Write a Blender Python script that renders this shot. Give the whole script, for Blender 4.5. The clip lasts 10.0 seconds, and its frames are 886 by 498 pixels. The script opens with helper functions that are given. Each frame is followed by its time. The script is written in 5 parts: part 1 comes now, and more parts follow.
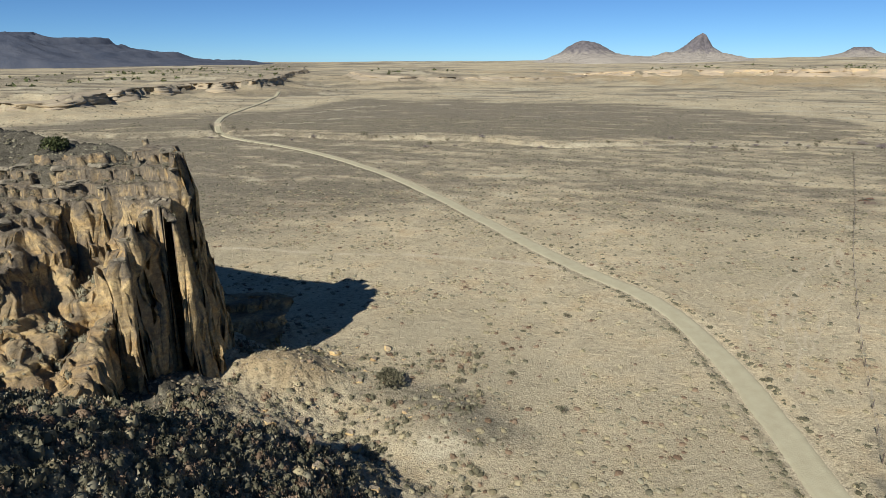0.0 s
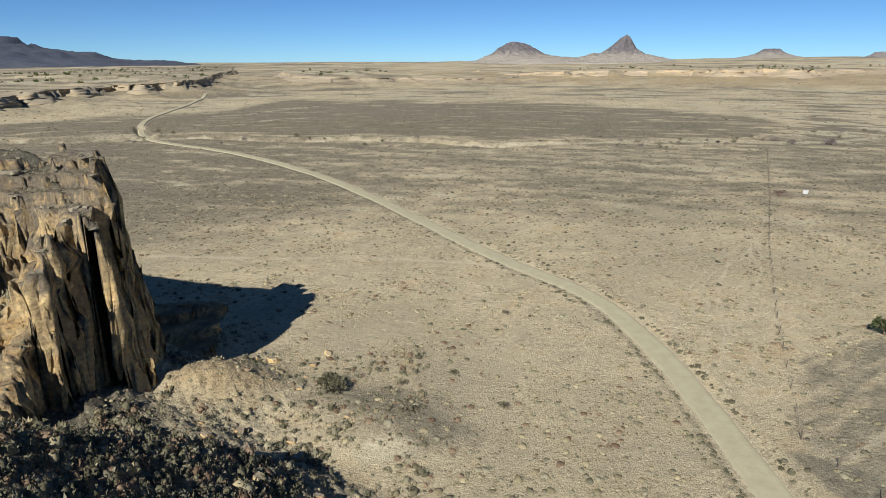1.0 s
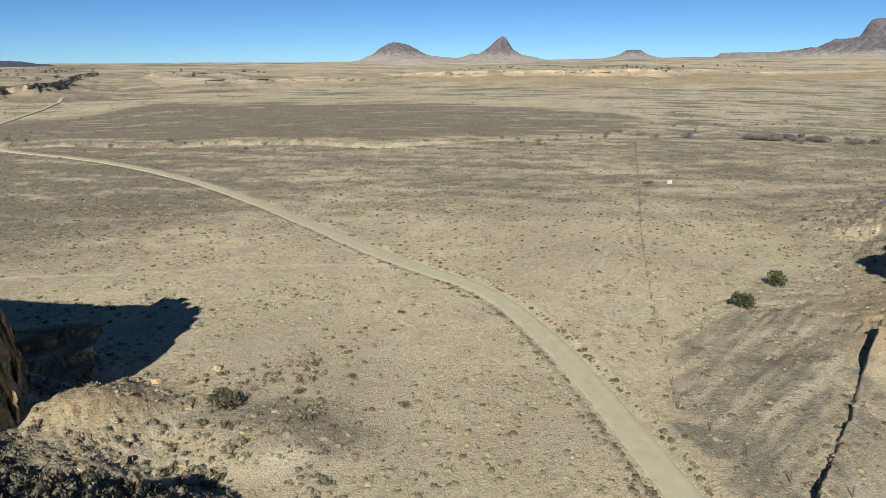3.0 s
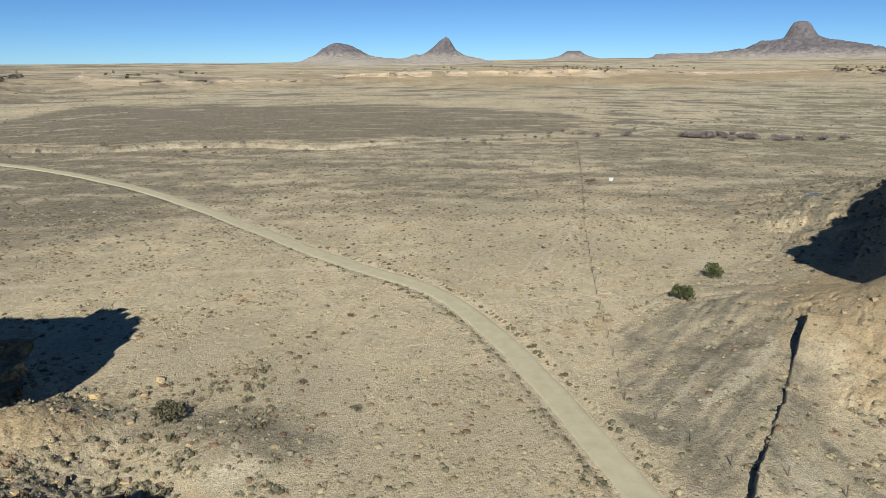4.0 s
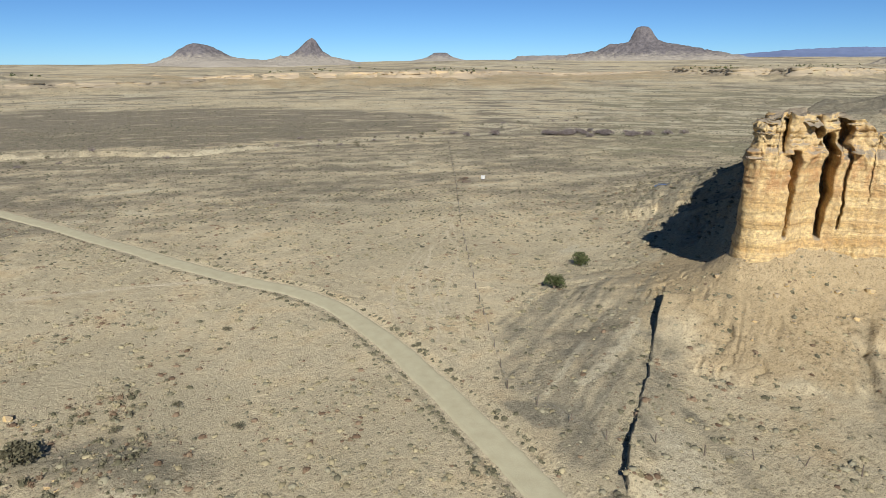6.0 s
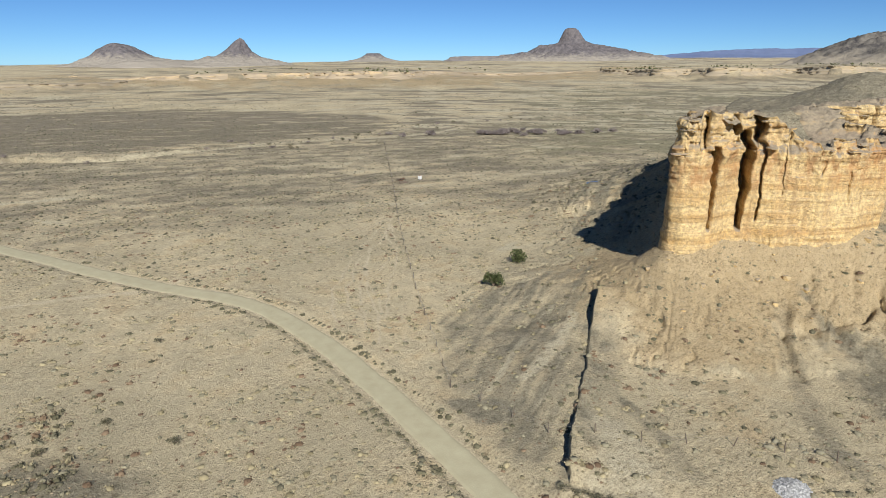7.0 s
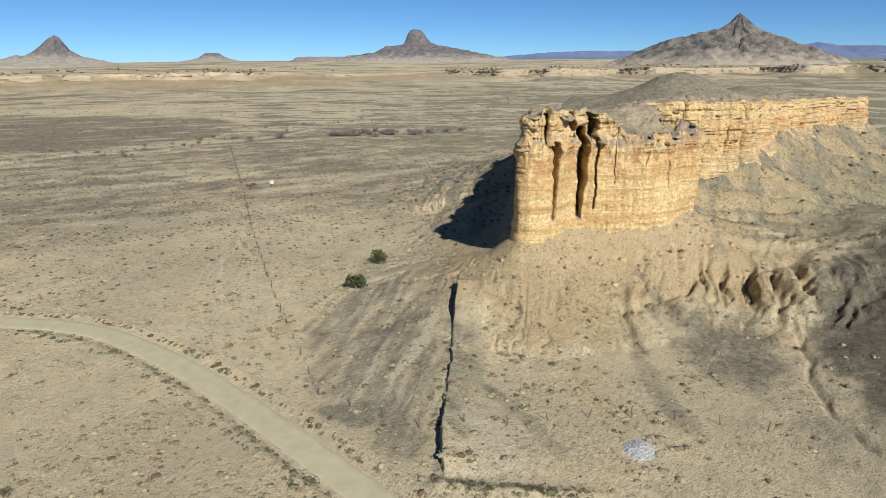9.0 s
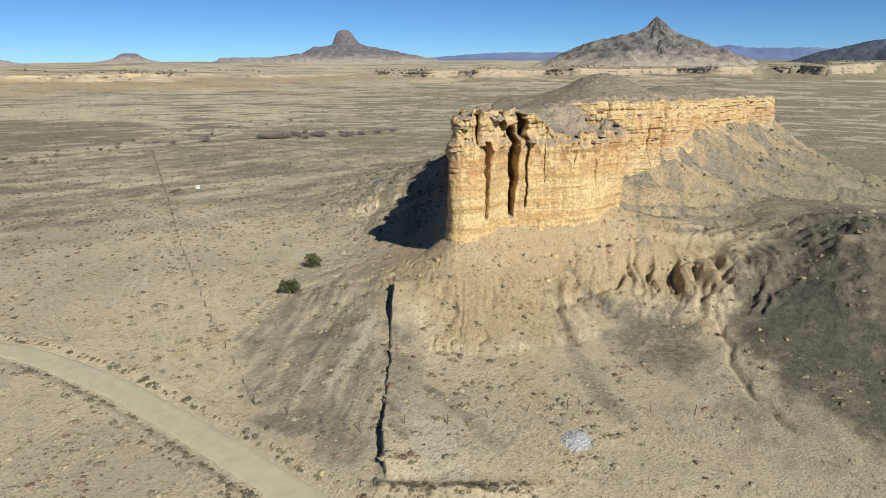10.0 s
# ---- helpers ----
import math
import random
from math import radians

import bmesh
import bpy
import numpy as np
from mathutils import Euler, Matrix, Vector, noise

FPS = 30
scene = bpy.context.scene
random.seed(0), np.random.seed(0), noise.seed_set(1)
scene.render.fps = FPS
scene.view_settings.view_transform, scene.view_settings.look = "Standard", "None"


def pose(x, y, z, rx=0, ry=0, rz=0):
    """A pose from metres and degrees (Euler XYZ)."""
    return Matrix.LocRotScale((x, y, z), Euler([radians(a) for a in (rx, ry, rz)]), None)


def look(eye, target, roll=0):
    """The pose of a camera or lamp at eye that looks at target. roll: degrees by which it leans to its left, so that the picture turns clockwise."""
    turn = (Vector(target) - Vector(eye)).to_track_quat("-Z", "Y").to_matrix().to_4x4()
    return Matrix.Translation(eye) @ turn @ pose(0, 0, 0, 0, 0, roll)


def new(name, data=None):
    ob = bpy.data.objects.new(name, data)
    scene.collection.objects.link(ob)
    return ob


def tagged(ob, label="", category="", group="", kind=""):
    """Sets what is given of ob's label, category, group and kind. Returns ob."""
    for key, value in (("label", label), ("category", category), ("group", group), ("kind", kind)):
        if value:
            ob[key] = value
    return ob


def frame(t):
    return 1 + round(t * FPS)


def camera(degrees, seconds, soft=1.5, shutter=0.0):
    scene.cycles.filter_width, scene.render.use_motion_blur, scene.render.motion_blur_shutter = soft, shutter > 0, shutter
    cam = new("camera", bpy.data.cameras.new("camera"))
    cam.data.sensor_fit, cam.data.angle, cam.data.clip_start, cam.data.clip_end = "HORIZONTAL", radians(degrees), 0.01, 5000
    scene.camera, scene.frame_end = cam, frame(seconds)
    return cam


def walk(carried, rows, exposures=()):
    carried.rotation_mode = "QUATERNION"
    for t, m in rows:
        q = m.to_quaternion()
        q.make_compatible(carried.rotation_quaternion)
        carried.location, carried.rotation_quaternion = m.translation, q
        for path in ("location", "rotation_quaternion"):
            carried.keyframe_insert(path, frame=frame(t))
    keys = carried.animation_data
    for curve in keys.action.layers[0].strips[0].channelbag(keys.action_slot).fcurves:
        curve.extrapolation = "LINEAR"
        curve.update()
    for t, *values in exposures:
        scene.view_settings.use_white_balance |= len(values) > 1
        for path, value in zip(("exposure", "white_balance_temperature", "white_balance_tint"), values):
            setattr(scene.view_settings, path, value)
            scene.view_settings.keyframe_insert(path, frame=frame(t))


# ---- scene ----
# A high desert valley between sandstone mesas, seen from a hovering drone that turns to its right.
from mathutils import kdtree

cam = camera(71.52, 10.0, soft=0.5)
PATH = [
    (0.0, pose(0, 0, 40, 72.88, 0.29, -0.00)),
    (0.5, pose(0, 0, 40, 72.89, 0.28, -3.04)),
    (1.0, pose(0, 0, 40, 72.91, 0.24, -5.98)),
    (1.5, pose(0, 0, 40, 72.90, 0.29, -8.56)),
    (2.0, pose(0, 0, 40, 72.89, 0.34, -11.26)),
    (2.5, pose(0, 0, 40, 72.89, 0.28, -13.99)),
    (4.0, pose(0, 0, 40, 72.95, 0.27, -21.49)),
    (4.5, pose(0, 0, 40, 72.96, 0.22, -24.30)),
    (5.0, pose(0, 0, 40, 72.98, 0.21, -26.93)),
    (5.5, pose(0, 0, 40, 73.00, 0.18, -30.14)),
    (7.0, pose(0, 0, 40, 73.07, 0.17, -39.10)),
    (7.5, pose(0, 0, 40, 73.04, 0.09, -42.33)),
    (8.0, pose(0, 0, 40, 73.04, 0.07, -45.10)),
    (8.5, pose(0, 0, 40, 73.07, 0.02, -48.78)),
    (9.0, pose(0, 0, 40, 73.11, 0.03, -52.62)),
    (9.5, pose(0, 0, 40, 73.16, -0.00, -55.55)),
    (10.0, pose(0, 0, 40, 73.20, -0.03, -58.89)),
]

walk(cam, PATH)

# ---------------------------------------------------------------- light
SUN_AZ, SUN_EL = 208.0, 38.0          # degrees clockwise from +y, and above the horizon
world = bpy.data.worlds.new("clear_sky")
scene.world = world
world.use_nodes = True
wn = world.node_tree
sky = wn.nodes.new("ShaderNodeTexSky")
sky.sky_type, sky.sun_disc = "NISHITA", False
sky.sun_elevation, sky.sun_rotation = radians(SUN_EL), radians(SUN_AZ)
sky.altitude, sky.air_density, sky.dust_density, sky.ozone_density = 2500, 0.7, 0.0, 4.0
wn.nodes["Background"].inputs[1].default_value = 0.056
tone = wn.nodes.new("ShaderNodeMix")
tone.data_type, tone.blend_type = "RGBA", "MULTIPLY"
tone.inputs[0].default_value, tone.inputs[7].default_value = 1.0, (0.71, 1.03, 1.27, 1)
wn.links.new(sky.outputs[0], tone.inputs[6])
wn.links.new(tone.outputs[2], wn.nodes["Background"].inputs[0])
sun = new("sun", bpy.data.lights.new("sun", "SUN"))
sun.data.energy, sun.data.angle, sun.data.color = 5.0, radians(0.53), (1.0, 0.975, 0.93)
_a, _e = radians(SUN_AZ), radians(SUN_EL)
SUN_DIR = Vector((math.sin(_a) * math.cos(_e), math.cos(_a) * math.cos(_e), math.sin(_e)))
sun.matrix_world = look(SUN_DIR * 300, (0, 0, 0))
scene.view_settings.exposure = 0.35

# ---------------------------------------------------------------- noise and plan helpers
RNG = np.random.RandomState(7)
_perm = RNG.permutation(256)
_perm = np.concatenate([_perm, _perm, _perm])
_grad = RNG.normal(size=(256, 3))
_grad /= np.linalg.norm(_grad, axis=1)[:, None]
_flat = _grad[:, :2] / np.linalg.norm(_grad[:, :2], axis=1)[:, None]


def perlin(x, y, z=0.0):
    """Gradient noise, about -0.7 to 0.7, of arrays."""
    if np.ndim(z) == 0:
        return perlin2(x, y, z)
    return perlin3(x, y, z)


def perlin2(x, y, z):
    x, y = np.broadcast_arrays(np.asarray(x, float), np.asarray(y, float))
    xi, yi = np.floor(x).astype(np.int32), np.floor(y).astype(np.int32)
    xf, yf = x - xi, y - yi
    k = int(z * 37.0) & 255
    u, v = (f * f * f * (f * (f * 6 - 15) + 10) for f in (xf, yf))
    out = 0.0
    for a in (0, 1):
        pa = _perm[(xi + a + k) & 255]
        for b in (0, 1):
            g = _perm[pa + ((yi + b) & 255)]
            d = _flat[g, 0] * (xf - a) + _flat[g, 1] * (yf - b)
            out = out + d * (u if a else 1 - u) * (v if b else 1 - v)
    return out


def perlin3(x, y, z=0.0):
    """Gradient noise, about -0.7 to 0.7, of arrays."""
    x, y, z = np.broadcast_arrays(np.asarray(x, float), np.asarray(y, float), np.asarray(z, float))
    xi, yi, zi = np.floor(x).astype(int), np.floor(y).astype(int), np.floor(z).astype(int)
    xf, yf, zf = x - xi, y - yi, z - zi
    u, v, w = (f * f * f * (f * (f * 6 - 15) + 10) for f in (xf, yf, zf))
    out = 0.0
    for a in (0, 1):
        for b in (0, 1):
            for c in (0, 1):
                g = _grad[_perm[_perm[_perm[(xi + a) & 255] + ((yi + b) & 255)] + ((zi + c) & 255)]]
                d = g[..., 0] * (xf - a) + g[..., 1] * (yf - b) + g[..., 2] * (zf - c)
                out = out + d * (u if a else 1 - u) * (v if b else 1 - v) * (w if c else 1 - w)
    return out


def fbm(x, y, z=0.0, octaves=4, gain=0.5):
    total, amp = 0.0, 1.0
    for i in range(octaves):
        total = total + amp * perlin(x * 2 ** i + 17.3 * i, y * 2 ** i - 9.1 * i, np.asarray(z) * 2 ** i + 3.7 * i)
        amp *= gain
    return total


def ridged(x, y, z=0.0, octaves=3):
    total, amp = 0.0, 1.0
    for i in range(octaves):
        total = total + amp * (1 - np.abs(perlin(x * 2 ** i + 5.2 * i, y * 2 ** i + 8.8 * i, z)) * 2.2)
        amp *= 0.5
    return total / 1.75


def step(a, b, x):
    t = np.clip((x - a) / (b - a), 0, 1)
    return t * t * (3 - 2 * t)


def bump(x, y, cx, cy, rx, ry=None, turn=0.0):
    """1 at the middle of an ellipse, falling smoothly to 0 outside it."""
    ry = ry or rx
    c, s = math.cos(radians(turn)), math.sin(radians(turn))
    u, v = (x - cx) * c + (y - cy) * s, -(x - cx) * s + (y - cy) * c
    return np.exp(-((u / rx) ** 2 + (v / ry) ** 2))


def to_line(x, y, pts, reach=1e9):
    """Distance to a polyline, the length along it, and the side (positive: left of its way); far places get 1e9."""
    x, y = np.asarray(x, float), np.asarray(y, float)
    best, along, side, run = np.full(x.shape, 1e9), np.zeros(x.shape), np.zeros(x.shape), 0.0
    for (ax, ay), (bx, by) in zip(pts, pts[1:]):
        dx, dy = bx - ax, by - ay
        ln = math.hypot(dx, dy)
        if reach < 1e8:
            near = np.nonzero((x > min(ax, bx) - reach) & (x < max(ax, bx) + reach) & (y > min(ay, by) - reach) & (y < max(ay, by) + reach))[0]
        else:
            near = slice(None)
        xn, yn = x[near], y[near]
        t = np.clip(((xn - ax) * dx + (yn - ay) * dy) / ln ** 2, 0, 1)
        d = np.hypot(xn - ax - t * dx, yn - ay - t * dy)
        old = best[near]
        new_best = d < old
        best[near] = np.where(new_best, d, old)
        along[near] = np.where(new_best, run + t * ln, along[near])
        side[near] = np.where(new_best, np.sign(dx * (yn - ay) - dy * (xn - ax)), side[near])
        run += ln
    return best, along, side


def inside(x, y, pts):
    """Whether points lie in a closed outline."""
    res = np.zeros(np.shape(x), bool)
    for (ax, ay), (bx, by) in zip(pts, pts[1:] + pts[:1]):
        if ay != by:
            res ^= ((ay > y) != (by > y)) & (x < (bx - ax) * (y - ay) / (by - ay) + ax)
    return res


def smooth_line(pts, per=6):
    """A rounder polyline through the same places (Catmull-Rom)."""
    p = [np.array(q, float) for q in pts]
    p = [2 * p[0] - p[1]] + p + [2 * p[-1] - p[-2]]
    out = []
    for a, b, c, e in zip(p, p[1:], p[2:], p[3:]):
        for k in range(per):
            t = k / per
            out.append(tuple(0.5 * (2 * b + (c - a) * t + (2 * a - 5 * b + 4 * c - e) * t * t + (3 * b - a - 3 * c + e) * t ** 3)))
    out.append(tuple(p[-2]))
    return out


# ---------------------------------------------------------------- the plan
ROAD = smooth_line([(24, -14), (31, 10), (34.6, 30), (36.2, 40), (37.2, 50), (38.2, 60), (38.9, 69), (39.0, 79), (38.2, 91), (34.9, 102.7), (27.8, 114.8), (20.2, 131.5), (10.3, 155.8), (-6.3, 194.6), (-31, 240.7),
                    (-69.9, 294), (-116, 338), (-139, 384), (-157, 453), (-171, 552), (-181, 644), (-196, 760)], 5)
TRACK_W = smooth_line([(27.6, 111.6), (19.9, 117.4), (7.6, 122), (-5.5, 124.8), (-24, 126), (-49, 131)], 4)
TRACK_E = smooth_line([(30, 118), (44, 119), (58, 121), (75, 126.5), (91, 135), (110, 144)], 4)
FENCE = [(45, 54), (62, 84), (87, 125), (115, 168), (179, 269)]
BANK = [(-320, 345), (-142, 338), (-96, 347), (-43, 324), (-7, 323), (21, 313), (55, 291), (101, 303), (139, 295), (190, 299), (290, 330)]
# rims: of the promontory beside the camera, and of the mesa across the track
RIM_W = [(-230, 150), (-150, 112), (-90, 93), (-63, 84.5), (-47, 80.5), (-37, 79), (-32.3, 75.8), (-29.8, 71.8), (-28.3, 68.2), (-29.5, 66.0), (-28.7, 63.2), (-30.4, 62.2), (-31.2, 58.4), (-33.8, 57.4), (-34.6, 63.2), (-38.2, 65.0), (-41.6, 63.0), (-42.2, 55.2), (-46, 54), (-52, 55), (-60, 51), (-70, 40), (-73, 20), (-66, -10), (-58, -26), (-20, -52)]
OUT_W = RIM_W + [(70, -90), (160, -260), (-700, -260), (-700, 260)]
RIM_E = [(150, 84), (125, 70.5), (109, 61.5), (99.5, 56.6), (93.9, 55.0), (92.5, 52.7), (94.9, 49.2), (101.5, 47.6), (106, 44.5), (110.3, 38.6), (117.5, 34), (123, 32.4), (126.5, 35), (127.5, 41), (134, 45.5), (143, 42), (150, 37),
         (157, 31.5), (168, 31), (180, 28.5), (193, 27), (206, 22), (219, 19), (231, 13.3), (240, 18), (246, 32)]
OUT_E = RIM_E + [(238, 62), (190, 92)]
WALL = [(41.5, 31.8), (43, 33), (48, 37), (61, 45.2), (70, 51.6), (81.5, 59)]
LEN_W = sum(math.dist(a, b) for a, b in zip(RIM_W, RIM_W[1:]))


def behind_lip(x, y):
    """Metres back from the promontory's lip, with an uneven border."""
    return -0.25 * (x + 30) + 0.97 * (y - 60) + 3.0 * fbm(x / 9, y / 9, 3.0) + 1.2 * fbm(x / 3, y / 3, 5.0)


def top_w(x, y):
    """The promontory's top: dusty and level behind, sinking to its lip in broken ledges."""
    back = behind_lip(x, y)
    z = 1.5 * bump(x, y, -31, 68, 5) + 1.6 * bump(x, y, -29.5, 68.5, 3) + 20.6 + 7.6 * np.clip(back / 12, 0, 1) ** 0.85 + 0.32 * np.clip(back - 11, 0, 24) + 0.6 * fbm(x / 4, y / 4, 1.0) * (1 - step(12, 18, back))
    z = z + 0.5 * fbm(x / 1.3, y / 1.3, 6.0) * (1 - 0.7 * step(10, 15, back))
    led = 1.3 * (np.floor(z / 1.3) + step(0.42, 0.58, z / 1.3 - np.floor(z / 1.3)))
    w = (1 - step(10, 15, back)) * 0.88
    return z * (1 - w) + led * w + 0.5 * fbm(x / 14, y / 14)


def top_e(x, y):
    hill = 7.0 * bump(x, y, 170, 52, 15, 12) + 3.5 * bump(x, y, 203, 42, 16, 11) - 0.15 * np.clip(y - 51, 0, 40) * (1 - step(140, 165, x))
    shoulder = 4.6 * step(104, 109, x - 0.35 * (y - 40)) * (1 - step(122, 133, x + 0.3 * (y - 36))) * (1 - step(44, 58, y))
    return 31.2 - 1.6 * step(140, 200, x) - shoulder + hill + 0.6 * fbm(x / 9, y / 9) + 0.25 * fbm(x / 2.5, y / 2.5)


def foot_e(x, y):
    """Height at which the talus meets the eastern cliff."""
    return 11.0 + 1.5 * step(95, 120, x) + 7.5 * step(128, 160, x) + 3 * step(160, 190, x)


def front_w(x, y):
    """1 where the western cliff is a stepped front, 0 where it is a sheer side."""
    return step(-5, 5, -((x + 27) * 0.35 + (y - 61) * 0.94))


def far_rise(x, y):
    r = np.hypot(x, y)
    az = np.degrees(np.arctan2(x, y))
    rise = 27 * step(1300, 4600, r) + 20 * step(12, 40, az) * step(1700, 4300, r) + 12 * step(34, 60, az) * step(2200, 4600, r)
    return rise + 3 * fbm(x / 420, y / 420) * step(900, 2200, r) + 6 * fbm(az / 9 + 4, np.log(r) * 7) * step(1500, 3000, r)


# distant mesas: rims as bearing, distance and height (high ground to the right of their way), how far the talus reaches, depth of the top
FAR_RIMS = [
    ([(97, 2000, 44), (93, 1950, 42), (90, 1800, 33), (88, 1900, 36), (85, 1950, 33), (82, 1850, 31.5), (79, 2050, 26), (76, 1900, 25), (73, 1750, 26), (70.5, 1650, 29), (67.5, 1750, 22), (65, 1480, 25), (62, 1420, 27), (60, 1550, 23), (58, 1430, 24), (55.5, 1600, 20), (53.8, 1700, 19.5), (53, 2100, 16)], 150, 300),
    ([(54, 2400, 9), (50, 2000, 9), (46, 1700, 11), (43, 1600, 12), (40, 1750, 13), (37.5, 1750, 15), (36.4, 1420, 17), (35, 1240, 21.5), (32.5, 1260, 22), (30, 1190, 22.6), (27.5, 1270, 20), (25, 1260, 20), (20, 1300, 18.4), (17, 1290, 17), (15, 1360, 15), (11, 1500, 8), (9, 1900, 8)], 330, 260),
    ([(-12, 1900, 14), (-14, 1250, 15), (-14.9, 930, 17), (-16.4, 815, 17), (-18, 830, 15.5), (-19.5, 785, 14.5), (-21, 850, 14), (-22.5, 815, 13), (-24, 730, 14.5), (-25.2, 720, 14), (-27, 640, 15), (-28.4, 640, 13), (-29.7, 575, 13.5), (-33, 565, 10), (-38, 600, 10)], 90, 230),
    ([(13, 1500, 6), (12, 1250, 8), (10, 1150, 9), (5, 1080, 11), (2, 1130, 10), (0, 1050, 12), (-2, 1120, 11), (-4, 1070, 14), (-6.5, 1150, 14), (-8, 1500, 14)], 170, 120),
]
FAR_RIMS = [(smooth_line(rim, 3), reach, depth) for rim, reach, depth in FAR_RIMS]
FAR_RIMS = [([(r * math.sin(radians(a)), r * math.cos(radians(a))) for a, r, h in rim], [h for a, r, h in rim], reach, depth) for rim, reach, depth in FAR_RIMS]


def rim_at(pts, tall, s):
    """The height of a rim at a length along it."""
    ln = np.concatenate([[0], np.cumsum([math.dist(a, b) for a, b in zip(pts, pts[1:])])])
    return np.interp(s, ln, tall)


def beyond_rim(x, y, pts):
    """Whether places lie on the high ground behind a far rim."""
    (ax, ay), (bx, by) = pts[0], pts[-1]
    a, b = 7000 / math.hypot(ax, ay), 7000 / math.hypot(bx, by)
    mid = ((ax * a + bx * b) * 0.75, (ay * a + by * b) * 0.75)
    return inside(x, y, pts + [(bx * b, by * b), mid, (ax * a, ay * a)])


def far_mesas(x, y, z):
    waver, bulge = 14 * fbm(x / 70, y / 70), 1 + 0.9 * fbm(x / 150, y / 150, 5.0)
    rough = 1.6 * fbm(x / 26, y / 26, 2.0, 5)
    for pts, tall, reach, depth in FAR_RIMS:
        d, s, side = to_line(x, y, pts, 1000)
        rim = rim_at(pts, tall, s)
        d = np.maximum(d + waver, 0)
        k = np.clip(1 - d / (reach * np.clip(bulge, 0.45, 1.6)), 0, 1)
        talus = np.maximum(z, z + (rim * 0.55 - z) * (0.3 * k + 0.7 * k ** 2.0) + rough * step(0, 0.3, k))
        top = np.maximum(z, rim + 5 * step(0, depth, d) + 2.0 * fbm(x / 60, y / 60) - 12 * step(depth, depth * 3, d))
        z = np.where(beyond_rim(x, y, pts), np.where(d < depth * 3, np.maximum(top, z), z), talus)
    return z


def height(x, y):
    """The ground, for arrays of places."""
    x, y = np.asarray(x, float), np.asarray(y, float)
    r = np.hypot(x, y)
    z = 0.7 * fbm(x / 90, y / 90) + 0.12 * fbm(x / 7, y / 7) * (1 - step(300, 600, r))
    # the flat beyond the cut bank lies higher
    d, s, side = to_line(x, y, BANK)
    d = side * d + 2.5 * fbm(x / 12, y / 12) + 5 * fbm(x / 40 + 3, y / 40)
    z = z + (1.9 + 0.9 * fbm(x / 60, y / 60 + 9)) * step(-0.8, 0.8, d) * (1 - step(60, 260, d)) * (1 - 0.75 * step(55, 150, x))
    z = z + far_rise(x, y)
    far = r > 430
    z[far] = far_mesas(x[far], y[far], z[far])
    near = r < 420
    xn, yn, zn = x[near], y[near], z[near]
    # eastern mesa: talus cones with rills, then the top
    d, s, side = to_line(xn, yn, OUT_E + OUT_E[:1], 70)
    ins = inside(xn, yn, OUT_E)
    foot = foot_e(xn, yn)
    reach = 50 + 12 * step(120, 150, xn)
    k = np.clip(1 - d / reach, 0, 1)
    talus = foot * (0.62 * k ** 1.5 + 0.38 * k ** 5)
    turn = np.arctan2(yn - 58, xn - 106) * 30 + 2.2 * fbm(xn / 7, yn / 7)
    along = xn + 2.2 * fbm(xn / 8, yn / 8) + 0.55 * (yn - 20)
    w = step(116, 134, xn)
    run = turn * (1 - w) + along * w
    rill = np.exp(-(perlin(run / 3.1, d / 26) / 0.075) ** 2) + 0.5 * np.exp(-(perlin(run / 1.3 + 4, d / 15) / 0.12) ** 2)
    rill = rill * np.clip(0.55 + 1.3 * fbm(xn / 11, yn / 11, 6.0), 0.05, 1.2) * (0.15 + 0.85 * step(-12, 6, (xn - 93) * 0.5 - (yn - 52) * 0.866))
    rib = ridged(along / 7.5, d / 50, 2.0, 3) * w
    cut = np.clip(ridged(along / 9 + 1.4, d / 90, 5.0, 2) - 0.72, 0, 1) * bump(xn, yn, 110, 16, 13, 9) + 0.35 * np.clip(ridged(along / 15, d / 90, 5.0, 1) - 0.8, 0, 1) * w
    talus = talus - 1.2 * np.exp(-(perlin(run / 5.5 + 0.5 * perlin(xn / 3, yn / 3, 2.0), d / 30, 4.0) / 0.05) ** 2) * step(3, 12, d) * step(0.1, 0.35, k) * np.clip(0.4 + 2 * fbm(xn / 16, yn / 16, 9.0), 0, 1)
    talus = talus - (0.5 * rill * np.clip(d / 11, 0.1, 1) + 0.16 * fbm(xn / 1.6, yn / 1.6)) * np.clip(d / 3, 0, 1) * step(0, 0.3, k) + 3.2 * (rib - 0.6) * np.clip(d / 5, 0, 1) * step(0, 0.4, k)
    talus = talus - 8.0 * cut * step(2, 12, d) * step(0, 0.2, k)
    zn = np.maximum(zn, zn + talus)
    zn = np.where(ins, foot + (top_e(xn, yn) - foot) * step(5.6, 7.4, d), zn)
    # western promontory and the slope under the camera
    d, s, side = to_line(xn, yn, OUT_W + OUT_W[:1], 70)
    ins = inside(xn, yn, OUT_W)
    fr = front_w(xn, yn)
    foot = 5 + 2.5 * fr
    reach = 20 + 22 * fr
    k = np.clip(1 - d / reach, 0, 1)
    u, v = -(xn + 20) * 0.47 - (yn - 57) * 0.88, (xn + 20) * 0.88 - (yn - 57) * 0.47
    edge = (u - 13.4) * 0.436 + (v - 7.5) * 0.9 + 1.3 * fbm(xn / 6, yn / 6, 2.0)
    lee = 13.7 + 0.60 * (u - 13.4) - 1.15 * np.clip(-edge, 0, 60) - 0.6 * np.clip(v - 10, 0, 60) + 5 * bump(xn, yn, -46, 33, 9)
    lee = np.clip(lee, 0, 33) * (np.hypot(xn, yn) < 90)
